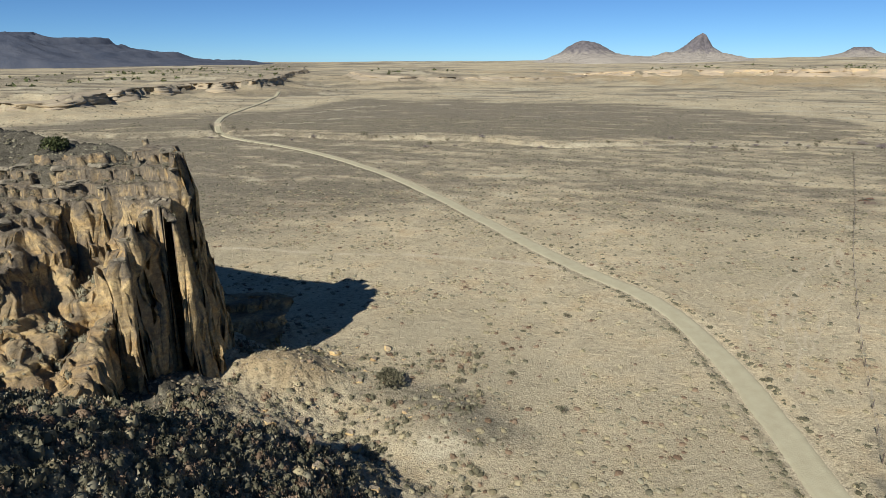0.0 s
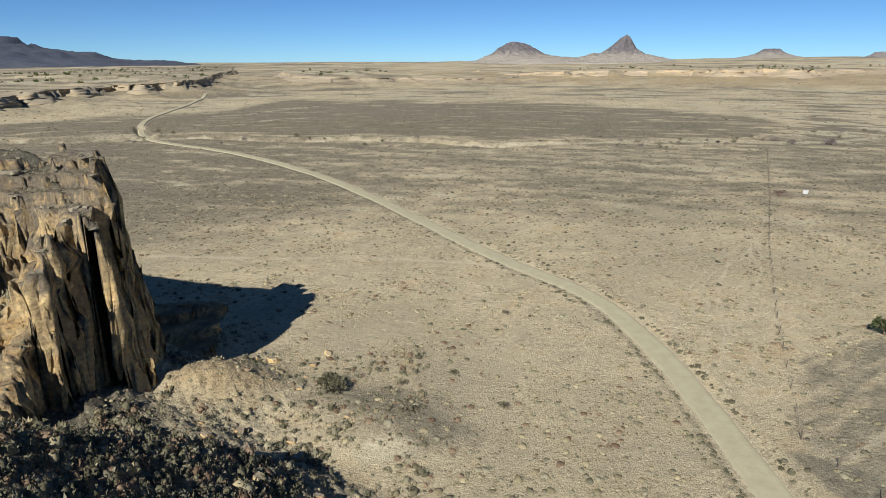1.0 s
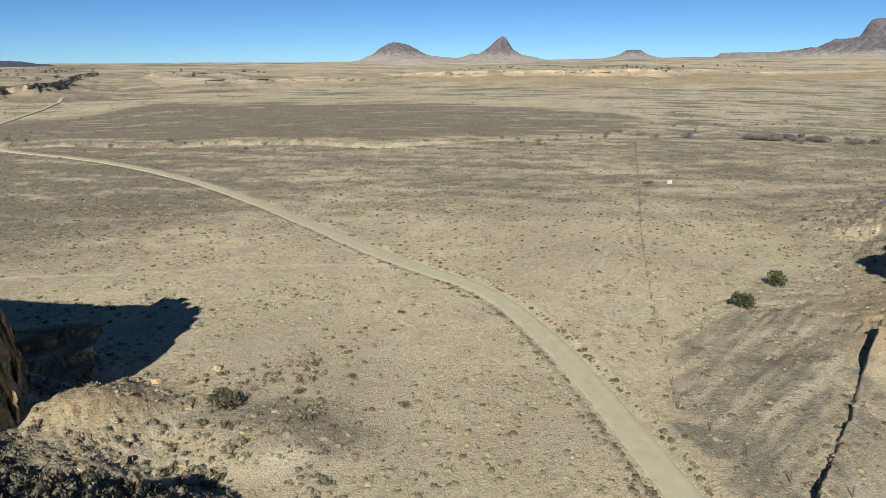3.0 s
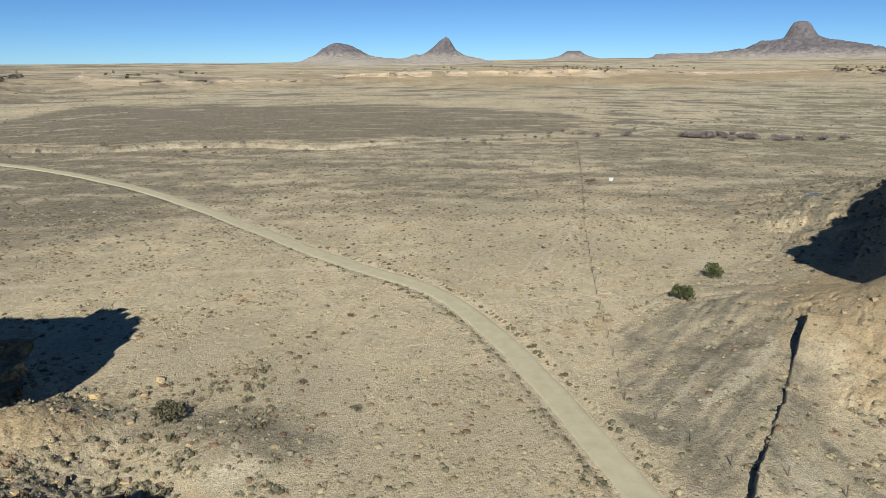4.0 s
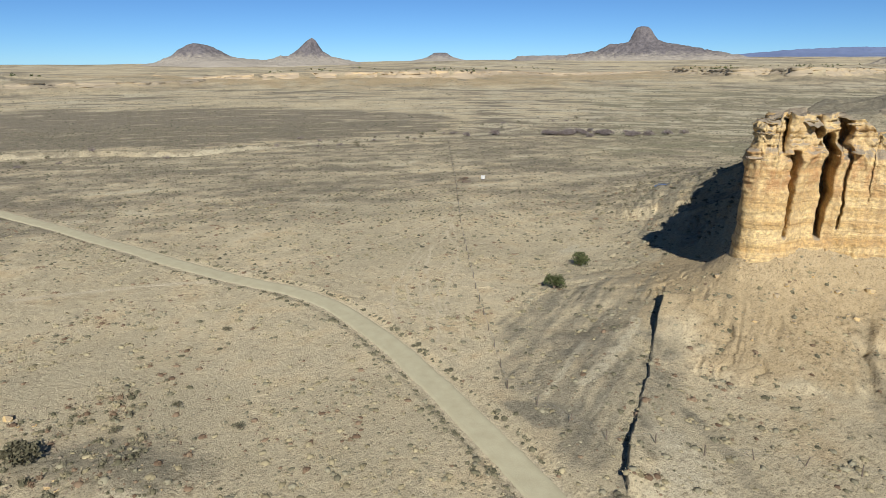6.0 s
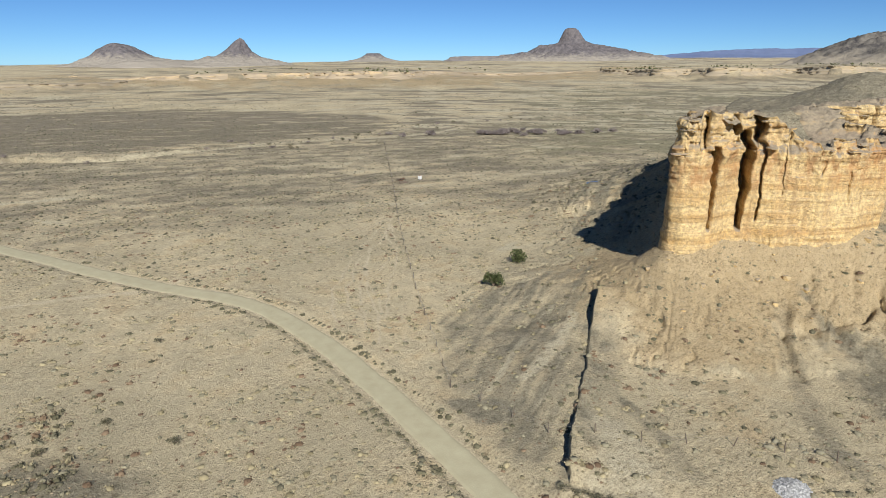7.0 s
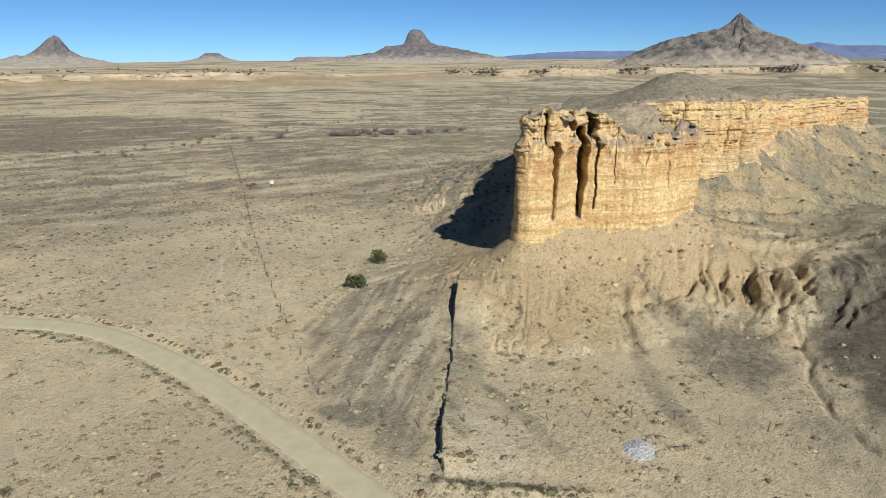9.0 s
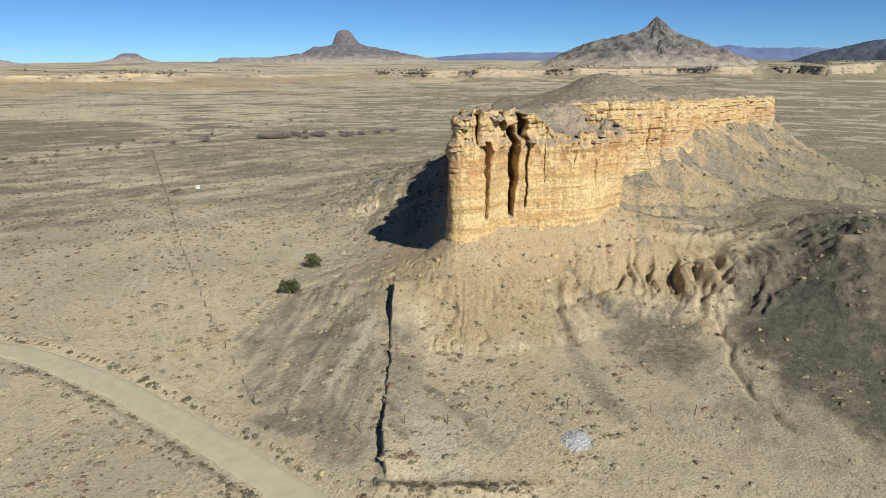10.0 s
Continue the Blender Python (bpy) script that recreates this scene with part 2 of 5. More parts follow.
    apron = np.maximum(foot * k ** 1.7, lee)
    rough = 0.7 * fbm(xn / 4, yn / 4) + 0.3 * fbm(xn / 0.9, yn / 0.9)
    rough = rough * step(3, 14, np.hypot(xn, yn))
    apron = apron + rough * np.maximum(step(0, 0.4, k), step(0.3, 3, lee)) * (1 + 0.4 * fr)
    apron = apron + 3.4 * bump(xn, yn, -19.5, 69.5, 5.5, 4.5, 30) + 2.0 * bump(xn, yn, 1, 61, 6.5, 5) + 0.8 * bump(xn, yn, -8, 69, 6)
    zn = np.where(ins, foot + (top_w(xn, yn) - 0.6 * (1 - step(9, 12.5, behind_lip(xn, yn))) - foot) * step(3.0, 5.0, d), zn + apron)
    # dark shale mound beyond the heap of stones, the grey swells before the butte
    zn = zn + (13.0 + 2.2 * fbm(xn / 11, yn / 11, 3.0) + 1.6 * (ridged(xn / 9 + 0.5 * fbm(xn / 6, yn / 6), yn / 16, 3.0) - 0.6) + 0.7 * fbm(xn / 2.2, yn / 2.2, 3.0)) * bump(xn, yn, 130, -14, 27, 21)
    # the saddle between mound and butte ends in a gullied slope
    rip = ridged(yn / 4.6 + 0.8 * fbm(xn / 7, yn / 7), xn / 26, 1.5, 4) - 0.6
    edge = xn + 0.12 * (yn - 10) + 6.0 * rip + 2.0 * fbm(xn / 5, yn / 5, 4.0)
    bench = (8.0 + 0.06 * (xn - 120) + 0.7 * fbm(xn / 9, yn / 9)) * (0.45 * step(88, 112, edge) + 0.55 * step(100, 120, edge)) * step(-42, -18, yn) * (1 - step(2, 36, yn + 3 * fbm(xn / 12, yn / 12))) * (1 - step(150, 215, xn))
    zn = np.maximum(zn, bench)
    across = yn * 0.94 - xn * 0.34 + 1.2 * fbm(xn / 5, yn / 5, 8.0)
    furrow = np.clip(1 - 3.2 * np.abs(perlin(across / 2.6, xn / 34, 6.0)), 0, 1) + 0.45 * np.clip(1 - 3.2 * np.abs(perlin(across / 1.1, xn / 20, 2.0)), 0, 1)
    zn = zn - 2.1 * furrow * (bump(xn, yn, 112, 19, 7, 9) + 0.28 * bump(xn, yn, 118, 3, 8, 8) + 0.3 * bump(xn, yn, 104, 30, 9, 6))
    zn = zn + 1.6 * bump(xn, yn, 60, 52, 9, 5, 30) + 1.4 * bump(xn, yn, 78, 70, 9, 6, 40) + 1.2 * bump(xn, yn, 56, 43, 5)
    # the long earth scarp that runs up to the butte
    d, s, side = to_line(xn, yn, WALL, 30)
    d = -side * d + 0.22 * fbm(s / 1.3, 0.5) + 0.1 * perlin(s * 2.1, 3.3)
    tall = (0.75 + 0.75 * step(0.5, 4, s) * (1 - step(9, 14, s)) + 1.5 * step(34, 39, s) * (1 - step(45, 49, s)) + 0.25 * perlin(s / 1.5, 7.7)) * (1 - step(47, 49.5, s)) * step(0, 1.5, s)
    zn = zn + tall * step(-0.12, 0.12, d) * np.exp(-np.clip(d, 0, 1e3) / 5)
    # rills cut in the fans below the butte, and the low berm across the foreground
    for line, half, deep in (([(103, 10.5), (95.2, 7.8), (91, 6.2), (86.8, 5.8), (79, 2), (74, -2)], 0.45, 0.55), ([(99, 37), (96, 35), (91.5, 33.2), (87, 30.5), (82, 27)], 0.9, 0.8), ([(112, 27), (104, 26.5), (98, 30), (91.5, 33)], 1.0, 0.8)):
        d, s, side = to_line(xn + 0.8 * perlin(xn / 3, yn / 3, 1.0), yn + 0.8 * perlin(xn / 3, yn / 3, 5.0), line, 8)
        zn = zn - deep * np.exp(-(d / half) ** 2)
    d, s, side = to_line(xn, yn, [(40.5, 31.5), (42.8, 27.4), (45.3, 23), (48, 19)], 6)
    zn = zn + 0.55 * np.exp(-(d / 0.9) ** 2) * (0.8 + 0.6 * perlin(xn / 2, yn / 2))
    # the graded track
    d, s, side = to_line(xn, yn, ROAD, 8)
    flat = 0.7 * fbm(xn / 90, yn / 90) + np.maximum(0, zn - 0.7 * fbm(xn / 90, yn / 90) - 2)
    zn = zn + (flat - 0.15 - zn) * (1 - step(2.4, 4.4, d)) + 0.18 * np.exp(-((d - 3.6) / 0.7) ** 2)
    z = z.copy()
    z[near] = zn
    return z


# ---------------------------------------------------------------- materials
def material(name, rough=0.9):
    m = bpy.data.materials.new(name)
    m.use_nodes = True
    nt = m.node_tree
    b = nt.nodes["Principled BSDF"]
    b.inputs["Roughness"].default_value = rough
    b.inputs["Specular IOR Level"].default_value = 0.15
    return m, nt, b


class Nodes:
    """Short names for the nodes that the materials below share."""

    def __init__(self, nt):
        self.nt = nt

    def add(self, kind, **sets):
        n = self.nt.nodes.new(kind)
        for key, value in sets.items():
            n.inputs[key.replace("_", " ")].default_value = value
        return n

    def link(self, a, b):
        self.nt.links.new(a, b)

    def place(self, sx=1.0, sy=1.0, sz=1.0):
        g = self.nt.nodes.new("ShaderNodeNewGeometry")
        m = self.nt.nodes.new("ShaderNodeMapping")
        m.inputs["Scale"].default_value = (sx, sy, sz)
        self.link(g.outputs["Position"], m.inputs["Vector"])
        return m.outputs[0]

    def noise(self, scale, vec=None, detail=4.0, rough=0.6):
        n = self.add("ShaderNodeTexNoise", Scale=scale, Detail=detail, Roughness=rough)
        self.link(vec or self.place(), n.inputs["Vector"])
        return n.outputs["Fac"]

    def ramp(self, fac, *stops):
        n = self.nt.nodes.new("ShaderNodeValToRGB")
        el = n.color_ramp.elements
        while len(el) < len(stops):
            el.new(0.5)
        for e, (p, c) in zip(el, stops):
            e.position, e.color = p, (*c, 1) if len(c) == 3 else c
        self.link(fac, n.inputs[0])
        return n.outputs[0]

    def mix(self, fac, a, b, how="MIX"):
        n = self.nt.nodes.new("ShaderNodeMix")
        n.data_type, n.blend_type = "RGBA", how
        for sock, v in ((n.inputs[0], fac), (n.inputs[6], a), (n.inputs[7], b)):
            if isinstance(v, (int, float)):
                sock.default_value = v
            elif isinstance(v, tuple):
                sock.default_value = (*v, 1)
            else:
                self.link(v, sock)
        return n.outputs[2]

    def math(self, op, a, b=0.0, clamp=False):
        n = self.nt.nodes.new("ShaderNodeMath")
        n.operation, n.use_clamp = op, clamp
        for sock, v in ((n.inputs[0], a), (n.inputs[1], b)):
            if isinstance(v, (int, float)):
                sock.default_value = v
            else:
                self.link(v, sock)
        return n.outputs[0]

    def attr(self, name):
        n = self.nt.nodes.new("ShaderNodeAttribute")
        n.attribute_name = name
        return n.outputs["Fac"]

    def relief(self, fac, bsdf, strength, distance):
        n = self.add("ShaderNodeBump", Strength=strength, Distance=distance)
        self.link(fac, n.inputs["Height"])
        self.link(n.outputs[0], bsdf.inputs["Normal"])


def soil_material():
    m, nt, b = material("desert_soil", 0.95)
    n = Nodes(nt)
    grain = n.noise(3.2, detail=6, rough=0.7)
    patch = n.noise(0.13, detail=6, rough=0.65)
    wide = n.noise(0.02, detail=4)
    col = n.ramp(patch, (0.30, (0.415, 0.355, 0.222)), (0.44, (0.505, 0.436, 0.287)), (0.54, (0.57, 0.482, 0.308)), (0.68, (0.50, 0.392, 0.232)))
    col = n.mix(n.ramp(wide, (0.42, (0, 0, 0)), (0.62, (1, 1, 1))), col, (0.418, 0.365, 0.240))

    def worn(name, low=0.3, high=0.7, scale=0.5, amount=1.0):
        """An attribute's mask with an uneven border."""
        f = n.math("ADD", n.attr(name), n.math("MULTIPLY", n.math("SUBTRACT", n.noise(scale, detail=6, rough=0.7), 0.5), 0.9))
        f = n.ramp(f, (low, (0, 0, 0)), (high, (1, 1, 1)))
        return n.math("MULTIPLY", f, amount)

    brush = n.ramp(n.noise(0.45, n.place(0.6, 1, 1), detail=7, rough=0.8), (0.36, (0.105, 0.090, 0.066)), (0.5, (0.175, 0.153, 0.112)), (0.66, (0.27, 0.238, 0.168)))
    col = n.mix(worn("brush", 0.25, 0.75, 0.12, 0.85), col, brush)
    green = n.ramp(n.noise(0.3, detail=6, rough=0.7), (0.36, (0.175, 0.17, 0.10)), (0.62, (0.31, 0.285, 0.175)))
    col = n.mix(worn("green", 0.3, 0.75, 0.05, 0.8), col, green)
    ochre = n.ramp(n.noise(0.7, detail=6), (0.3, (0.345, 0.265, 0.145)), (0.7, (0.445, 0.35, 0.205)))
    col = n.mix(worn("ochre", 0.3, 0.7, 0.4, 0.85), col, ochre)
    shale = n.ramp(n.noise(0.8, detail=7, rough=0.75), (0.34, (0.135, 0.122, 0.087)), (0.5, (0.215, 0.196, 0.140)), (0.66, (0.325, 0.294, 0.205)))
    col = n.mix(worn("shale", 0.3, 0.8, 0.25, 0.9), col, shale)
    dark = n.ramp(n.noise(0.9, detail=7, rough=0.75), (0.36, (0.06, 0.055, 0.042)), (0.64, (0.14, 0.128, 0.094)))
    col = n.mix(worn("dark", 0.3, 0.8, 0.3, 0.85), col, dark)
    pale = n.ramp(n.noise(0.6, detail=6, rough=0.7), (0.3, (0.439, 0.390, 0.265)), (0.7, (0.544, 0.490, 0.345)))
    col = n.mix(worn("pale", 0.3, 0.7, 0.5, 0.9), col, pale)
    # litter, clods and low plants too small to build
    speck = n.ramp(n.noise(1.5, n.place(0.75, 1.25, 1), detail=8, rough=0.8), (0.38, (0.42, 0.39, 0.36)), (0.47, (0.93, 0.93, 0.93)), (0.56, (1.05, 1.04, 1.03)), (0.66, (1.22, 1.2, 1.17)))
    litter = n.ramp(n.noise(0.1, detail=5, rough=0.65), (0.42, (0.4, 0.4, 0.4)), (0.6, (1, 1, 1)))
    col = n.mix(litter, col, speck, "MULTIPLY")
    for scale, size, hush in ((0.42, 0.30, 0.66), (0.95, 0.26, 0.62), (1.9, 0.24, 0.4)):
        v = n.add("ShaderNodeTexVoronoi", Scale=scale, Randomness=1.0)
        n.link(n.place(), v.inputs["Vector"])
        dot = n.ramp(n.math("ADD", v.outputs["Distance"], n.math("MULTIPLY", n.noise(scale * 5, detail=4), 0.25)), (size - 0.05, (1, 1, 1)), (size + 0.12, (0, 0, 0)))
        dot = n.math("MULTIPLY", n.math("MULTIPLY", dot, n.attr("dots")), n.ramp(n.noise(scale * 0.16, detail=5, rough=0.7), (0.44, (0, 0, 0)), (0.58, (1, 1, 1))))
        col = n.mix(n.math("MULTIPLY", dot, hush), col, (0.081, 0.075, 0.050))
    col = n.mix(worn("dust", 0.35, 0.65, 1.3, 0.85), col, n.ramp(grain, (0.3, (0.50, 0.43, 0.29)), (0.7, (0.58, 0.50, 0.345))))
    pebble = n.ramp(n.noise(4.5, detail=5, rough=0.8), (0.37, (0.40, 0.38, 0.35)), (0.46, (0.95, 0.95, 0.94)), (0.62, (1.22, 1.22, 1.20)))
    col = n.mix(0.7, col, pebble, "MULTIPLY")
    col = n.mix(1.0, col, (0.885, 0.875, 0.88), "MULTIPLY")
    n.link(col, b.inputs["Base Color"])
    n.relief(n.math("ADD", grain, n.math("MULTIPLY", n.noise(0.55, detail=7, rough=0.65), 1.6)), b, 0.85, 0.3)
    return m


def road_material():
    m, nt, b = material("graded_dirt", 0.95)
    n = Nodes(nt)
    f = n.noise(0.5, detail=6, rough=0.65)
    col = n.ramp(f, (0.3, (0.338, 0.302, 0.195)), (0.55, (0.382, 0.346, 0.228)), (0.75, (0.413, 0.379, 0.251)))
    rut = n.attr("rut")
    col = n.mix(n.math("MULTIPLY", rut, 0.4), col, (0.400, 0.370, 0.246))
    n.link(col, b.inputs["Base Color"])
    n.relief(n.noise(5.0, detail=5), b, 0.4, 0.08)
    return m


def sandstone_material(name, dull=0.0, crust=0.0, dusty=1.0, tint=(0.31, 0.222, 0.135), rust=None):
    """Banded ochre sandstone, paler low down the beds, grey with dust where it lies flat."""
    m, nt, b = material(name, 0.92)
    n = Nodes(nt)
    beds = n.noise(0.5, n.place(0.06, 0.06, 1.2), detail=4, rough=0.55)
    col = n.ramp(beds, (0.28, (0.498, 0.309, 0.121)), (0.42, (0.652, 0.456, 0.199)), (0.55, (0.720, 0.543, 0.270)), (0.68, (0.617, 0.406, 0.161)), (0.8, (0.713, 0.543, 0.301)))
    stain = n.ramp(n.noise(0.35, n.place(1, 1, 0.3), detail=6, rough=0.7), (0.48, (0, 0, 0)), (0.7, (1, 1, 1)))
    col = n.mix(n.math("MULTIPLY", stain, 0.6), col, (0.474, 0.272, 0.109))
    col = n.mix(n.ramp(n.noise(1.8, detail=6, rough=0.7), (0.4, (0.550, 0.550, 0.550)), (0.6, (0, 0, 0))), col, (0.258, 0.194, 0.120))
    if rust:
        h = nt.nodes.new("ShaderNodeSeparateXYZ")
        n.link(n.place(), h.inputs[0])
        level = n.math("ADD", n.math("DIVIDE", n.math("SUBTRACT", h.outputs[2], rust[0]), rust[1] - rust[0]), n.math("MULTIPLY", n.math("SUBTRACT", n.noise(0.25, detail=4), 0.5), 0.9))
        zone = n.ramp(level, (0.0, (0, 0, 0)), (0.3, (1, 1, 1)), (0.75, (1, 1, 1)), (1.0, (0, 0, 0)))
        blot = n.ramp(n.noise(0.5, n.place(1, 1, 0.6), detail=7, rough=0.7), (0.44, (0, 0, 0)), (0.6, (1, 1, 1)))
        col = n.mix(n.math("MULTIPLY", n.math("MULTIPLY", zone, blot), 0.8), col, (0.42, 0.225, 0.095))
        run = n.ramp(n.noise(0.8, n.place(1, 1, 0.06), detail=5, rough=0.6), (0.5, (0, 0, 0)), (0.68, (1, 1, 1)))
        col = n.mix(n.math("MULTIPLY", run, 0.4), col, (0.36, 0.24, 0.13))
    seams = n.ramp(n.noise(1.0, n.place(0.07, 0.07, 3.2), detail=3), (0.36, (0.5, 0.46, 0.42)), (0.43, (1, 1, 1)))
    col = n.mix(0.38, col, seams, "MULTIPLY")
    g = nt.nodes.new("ShaderNodeNewGeometry")
    sep = nt.nodes.new("ShaderNodeSeparateXYZ")
    n.link(g.outputs["Normal"], sep.inputs[0])
    flat = n.math("ADD", sep.outputs[2], n.math("MULTIPLY", n.math("SUBTRACT", n.noise(0.9, detail=6), 0.5), 0.9))
    flat = n.ramp(flat, (0.38, (0, 0, 0)), (0.72, (1, 1, 1)))
    dust = n.ramp(n.noise(1.2, detail=7, rough=0.7), (0.35, (0.163, 0.145, 0.120)), (0.6, (0.284, 0.242, 0.179)))
    if dusty < 1:
        dust = n.mix(1.0, dust, (dusty, dusty * 0.99, dusty), "MULTIPLY")
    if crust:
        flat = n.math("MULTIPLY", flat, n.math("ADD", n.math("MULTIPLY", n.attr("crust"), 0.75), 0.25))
    col = n.mix(n.math("MULTIPLY", flat, 0.85), col, dust)
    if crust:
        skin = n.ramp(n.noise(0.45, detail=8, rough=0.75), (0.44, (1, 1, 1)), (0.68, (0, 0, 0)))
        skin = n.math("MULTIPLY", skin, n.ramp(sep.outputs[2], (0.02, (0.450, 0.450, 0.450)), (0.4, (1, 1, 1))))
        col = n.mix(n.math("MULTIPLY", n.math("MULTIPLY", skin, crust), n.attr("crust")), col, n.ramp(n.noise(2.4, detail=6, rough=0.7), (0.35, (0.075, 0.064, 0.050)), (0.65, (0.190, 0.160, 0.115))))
    if dull:
        col = n.mix(dull, col, tint)
    n.link(col, b.inputs["Base Color"])
    n.relief(n.math("ADD", n.noise(3.0, n.place(0.6, 0.6, 1.5), detail=8, rough=0.7), n.math("MULTIPLY", n.noise(0.9, detail=5), 1.5)), b, 0.8, 0.3)
    return m


def rock_material(name, lo, hi, scale=0.02, spots=None, bump_d=6.0):
    m, nt, b = material(name, 0.95)
    n = Nodes(nt)
    col = n.ramp(n.noise(scale, detail=7, rough=0.7), (0.35, lo), (0.65, hi))
    if spots:
        g = nt.nodes.new("ShaderNodeNewGeometry")
        sep = nt.nodes.new("ShaderNodeSeparateXYZ")
        n.link(g.outputs["Position"], sep.inputs[0])
        up = n.math("DIVIDE", n.math("SUBTRACT", sep.outputs[2], spots[1]), spots[2])
        up = n.math("ADD", up, n.math("MULTIPLY", n.math("SUBTRACT", n.noise(scale * 0.8, detail=6), 0.5), 1.6))
        col = n.mix(n.ramp(up, (0.2, (1, 1, 1)), (0.8, (0, 0, 0))), col, spots[0])
    n.link(col, b.inputs["Base Color"])
    n.relief(n.noise(scale * 4, detail=6), b, 0.6, bump_d)
    return m


def plain_material(name, lo, hi, scale=3.0, rough=0.85, leaf=False):
    m, nt, b = material(name, rough)
    n = Nodes(nt)
    if leaf:
        g = nt.nodes.new("ShaderNodeNewGeometry")
        col = n.ramp(g.outputs["Random Per Island"], (0.0, lo), (1.0, hi))
    else:
        col = n.ramp(n.noise(scale, detail=5), (0.35, lo), (0.65, hi))
    n.link(col, b.inputs["Base Color"])
    return m


SOIL, ROADM = soil_material(), road_material()
# SANDSTONE_DULL: browner, with the shade of cliffs facing from the sun mixed in
SANDSTONE, SANDSTONE_FAR, SANDSTONE_DULL = sandstone_material("ochre_sandstone", rust=(19.0, 28.5)), sandstone_material("distant_sandstone", 0.65, tint=(0.42, 0.335, 0.225)), sandstone_material("shaded_distant_sandstone", 0.8, tint=(0.33, 0.275, 0.19))
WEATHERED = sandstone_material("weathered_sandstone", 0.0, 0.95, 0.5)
BASALT = rock_material("dark_basalt", (0.085, 0.078, 0.082), (0.17, 0.152, 0.15), 0.05, ((0.29, 0.26, 0.215), 40, 62))
SKIRT = rock_material("grey_tableland", (0.14, 0.13, 0.13), (0.23, 0.205, 0.18), 0.03)
BASALT_NEAR = rock_material("grey_brown_scree", (0.05, 0.047, 0.048), (0.2, 0.18, 0.15), 0.03, ((0.31, 0.27, 0.205), 12, 85))
# the farthest range carries the blue of distant air in its base colour
HAZE = rock_material("haze_blue", (0.12, 0.155, 0.26), (0.15, 0.19, 0.30), 0.004)
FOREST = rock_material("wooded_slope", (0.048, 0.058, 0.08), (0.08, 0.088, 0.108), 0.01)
TUFT = plain_material("dry_bunchgrass", (0.17, 0.145, 0.085), (0.35, 0.30, 0.18), leaf=True)
SAGE = plain_material("grey_sagebrush", (0.12, 0.11, 0.07), (0.27, 0.245, 0.165), leaf=True)
RUST = plain_material("russet_scrub", (0.12, 0.08, 0.05), (0.23, 0.165, 0.105), leaf=True)
JUNIPER = plain_material("juniper_foliage", (0.035, 0.048, 0.018), (0.115, 0.125, 0.05), leaf=True)
DULL_GREEN = plain_material("dull_green_scrub", (0.075, 0.07, 0.042), (0.16, 0.145, 0.09), leaf=True)
MAUVE = plain_material("bare_willow_twigs", (0.12, 0.10, 0.092), (0.235, 0.20, 0.185), leaf=True)
BARK = plain_material("grey_bark", (0.12, 0.09, 0.065), (0.22, 0.175, 0.13), 6)
WOOD = plain_material("weathered_wood", (0.09, 0.07, 0.055), (0.19, 0.155, 0.12), 8)
WHITE = plain_material("white_painted_steel", (0.55, 0.55, 0.53), (0.66, 0.66, 0.64), 2, 0.5)
RUSTY = plain_material("rusted_iron", (0.12, 0.05, 0.03), (0.24, 0.11, 0.07), 4)
SLAB = rock_material("weathered_slab", (0.10, 0.088, 0.066), (0.33, 0.285, 0.20), 0.9, None, 0.2)
STONE = plain_material("pale_limestone", (0.22, 0.22, 0.215), (0.46, 0.46, 0.45), 4)
WIRE = plain_material("fence_wire", (0.2, 0.19, 0.18), (0.3, 0.28, 0.26), 4, 0.5)


# ---------------------------------------------------------------- mesh helpers
def mesh_object(name, verts, faces, mat, smooth=False, parent=None):
    """One mesh object out of arrays: verts n x 3, faces m x 3 or m x 4."""
    verts, faces = np.asarray(verts, np.float32), np.asarray(faces, np.int32)
    me = bpy.data.meshes.new(name)
    k = faces.shape[1]
    me.vertices.add(len(verts))
    me.vertices.foreach_set("co", verts.ravel())
    me.loops.add(faces.size)
    me.loops.foreach_set("vertex_index", faces.ravel())
    me.polygons.add(len(faces))
    me.polygons.foreach_set("loop_start", np.arange(0, faces.size, k, dtype=np.int32))
    me.update(calc_edges=True)
    if smooth:
        me.polygons.foreach_set("use_smooth", np.ones(len(faces), bool))
    me.materials.append(mat)
    ob = new(name, me)
    if parent:
        ob.parent = parent
    return ob


def grid_faces(rows, cols, wrap=False):
    i, j = np.meshgrid(np.arange(rows - 1), np.arange(cols if wrap else cols - 1), indexing="ij")
    j2 = (j + 1) % cols
    return np.stack([i * cols + j, i * cols + j2, (i + 1) * cols + j2, (i + 1) * cols + j], -1).reshape(-1, 4)


def layer(ob, name, values):
    a = ob.data.attributes.new(name, "FLOAT", "POINT")
    a.data.foreach_set("value", np.asarray(values, np.float32).ravel())


# ---------------------------------------------------------------- the ground, one sheet to the horizon
AZ = np.concatenate([np.arange(-42, 48, 0.19), np.arange(48, 62, 0.1), np.arange(62, 102, 0.165), np.arange(103, 316, 3.0)])
EL = np.concatenate([np.arange(52, 21, -0.16), np.arange(21, 8.4, -0.09), np.arange(8.4, 6.2, -0.035), np.arange(6.2, 2.0, -0.07)])
RAD = np.concatenate([np.linspace(0.02, 40 / math.tan(radians(52)), 22)[:-1], 40 / np.tan(np.radians(EL)), np.geomspace(1170, 4850, 70)])


def patch(x, y, outline, soft=2.0):
    """1 inside an outline, 0 outside, with a wavering border."""
    d, _, _ = to_line(x, y, outline + outline[:1], 40)
    d = np.where(inside(x, y, outline), d, -d) + 0.9 * soft * fbm(x / 5, y / 5, 6.0)
    return step(-soft, soft, d)


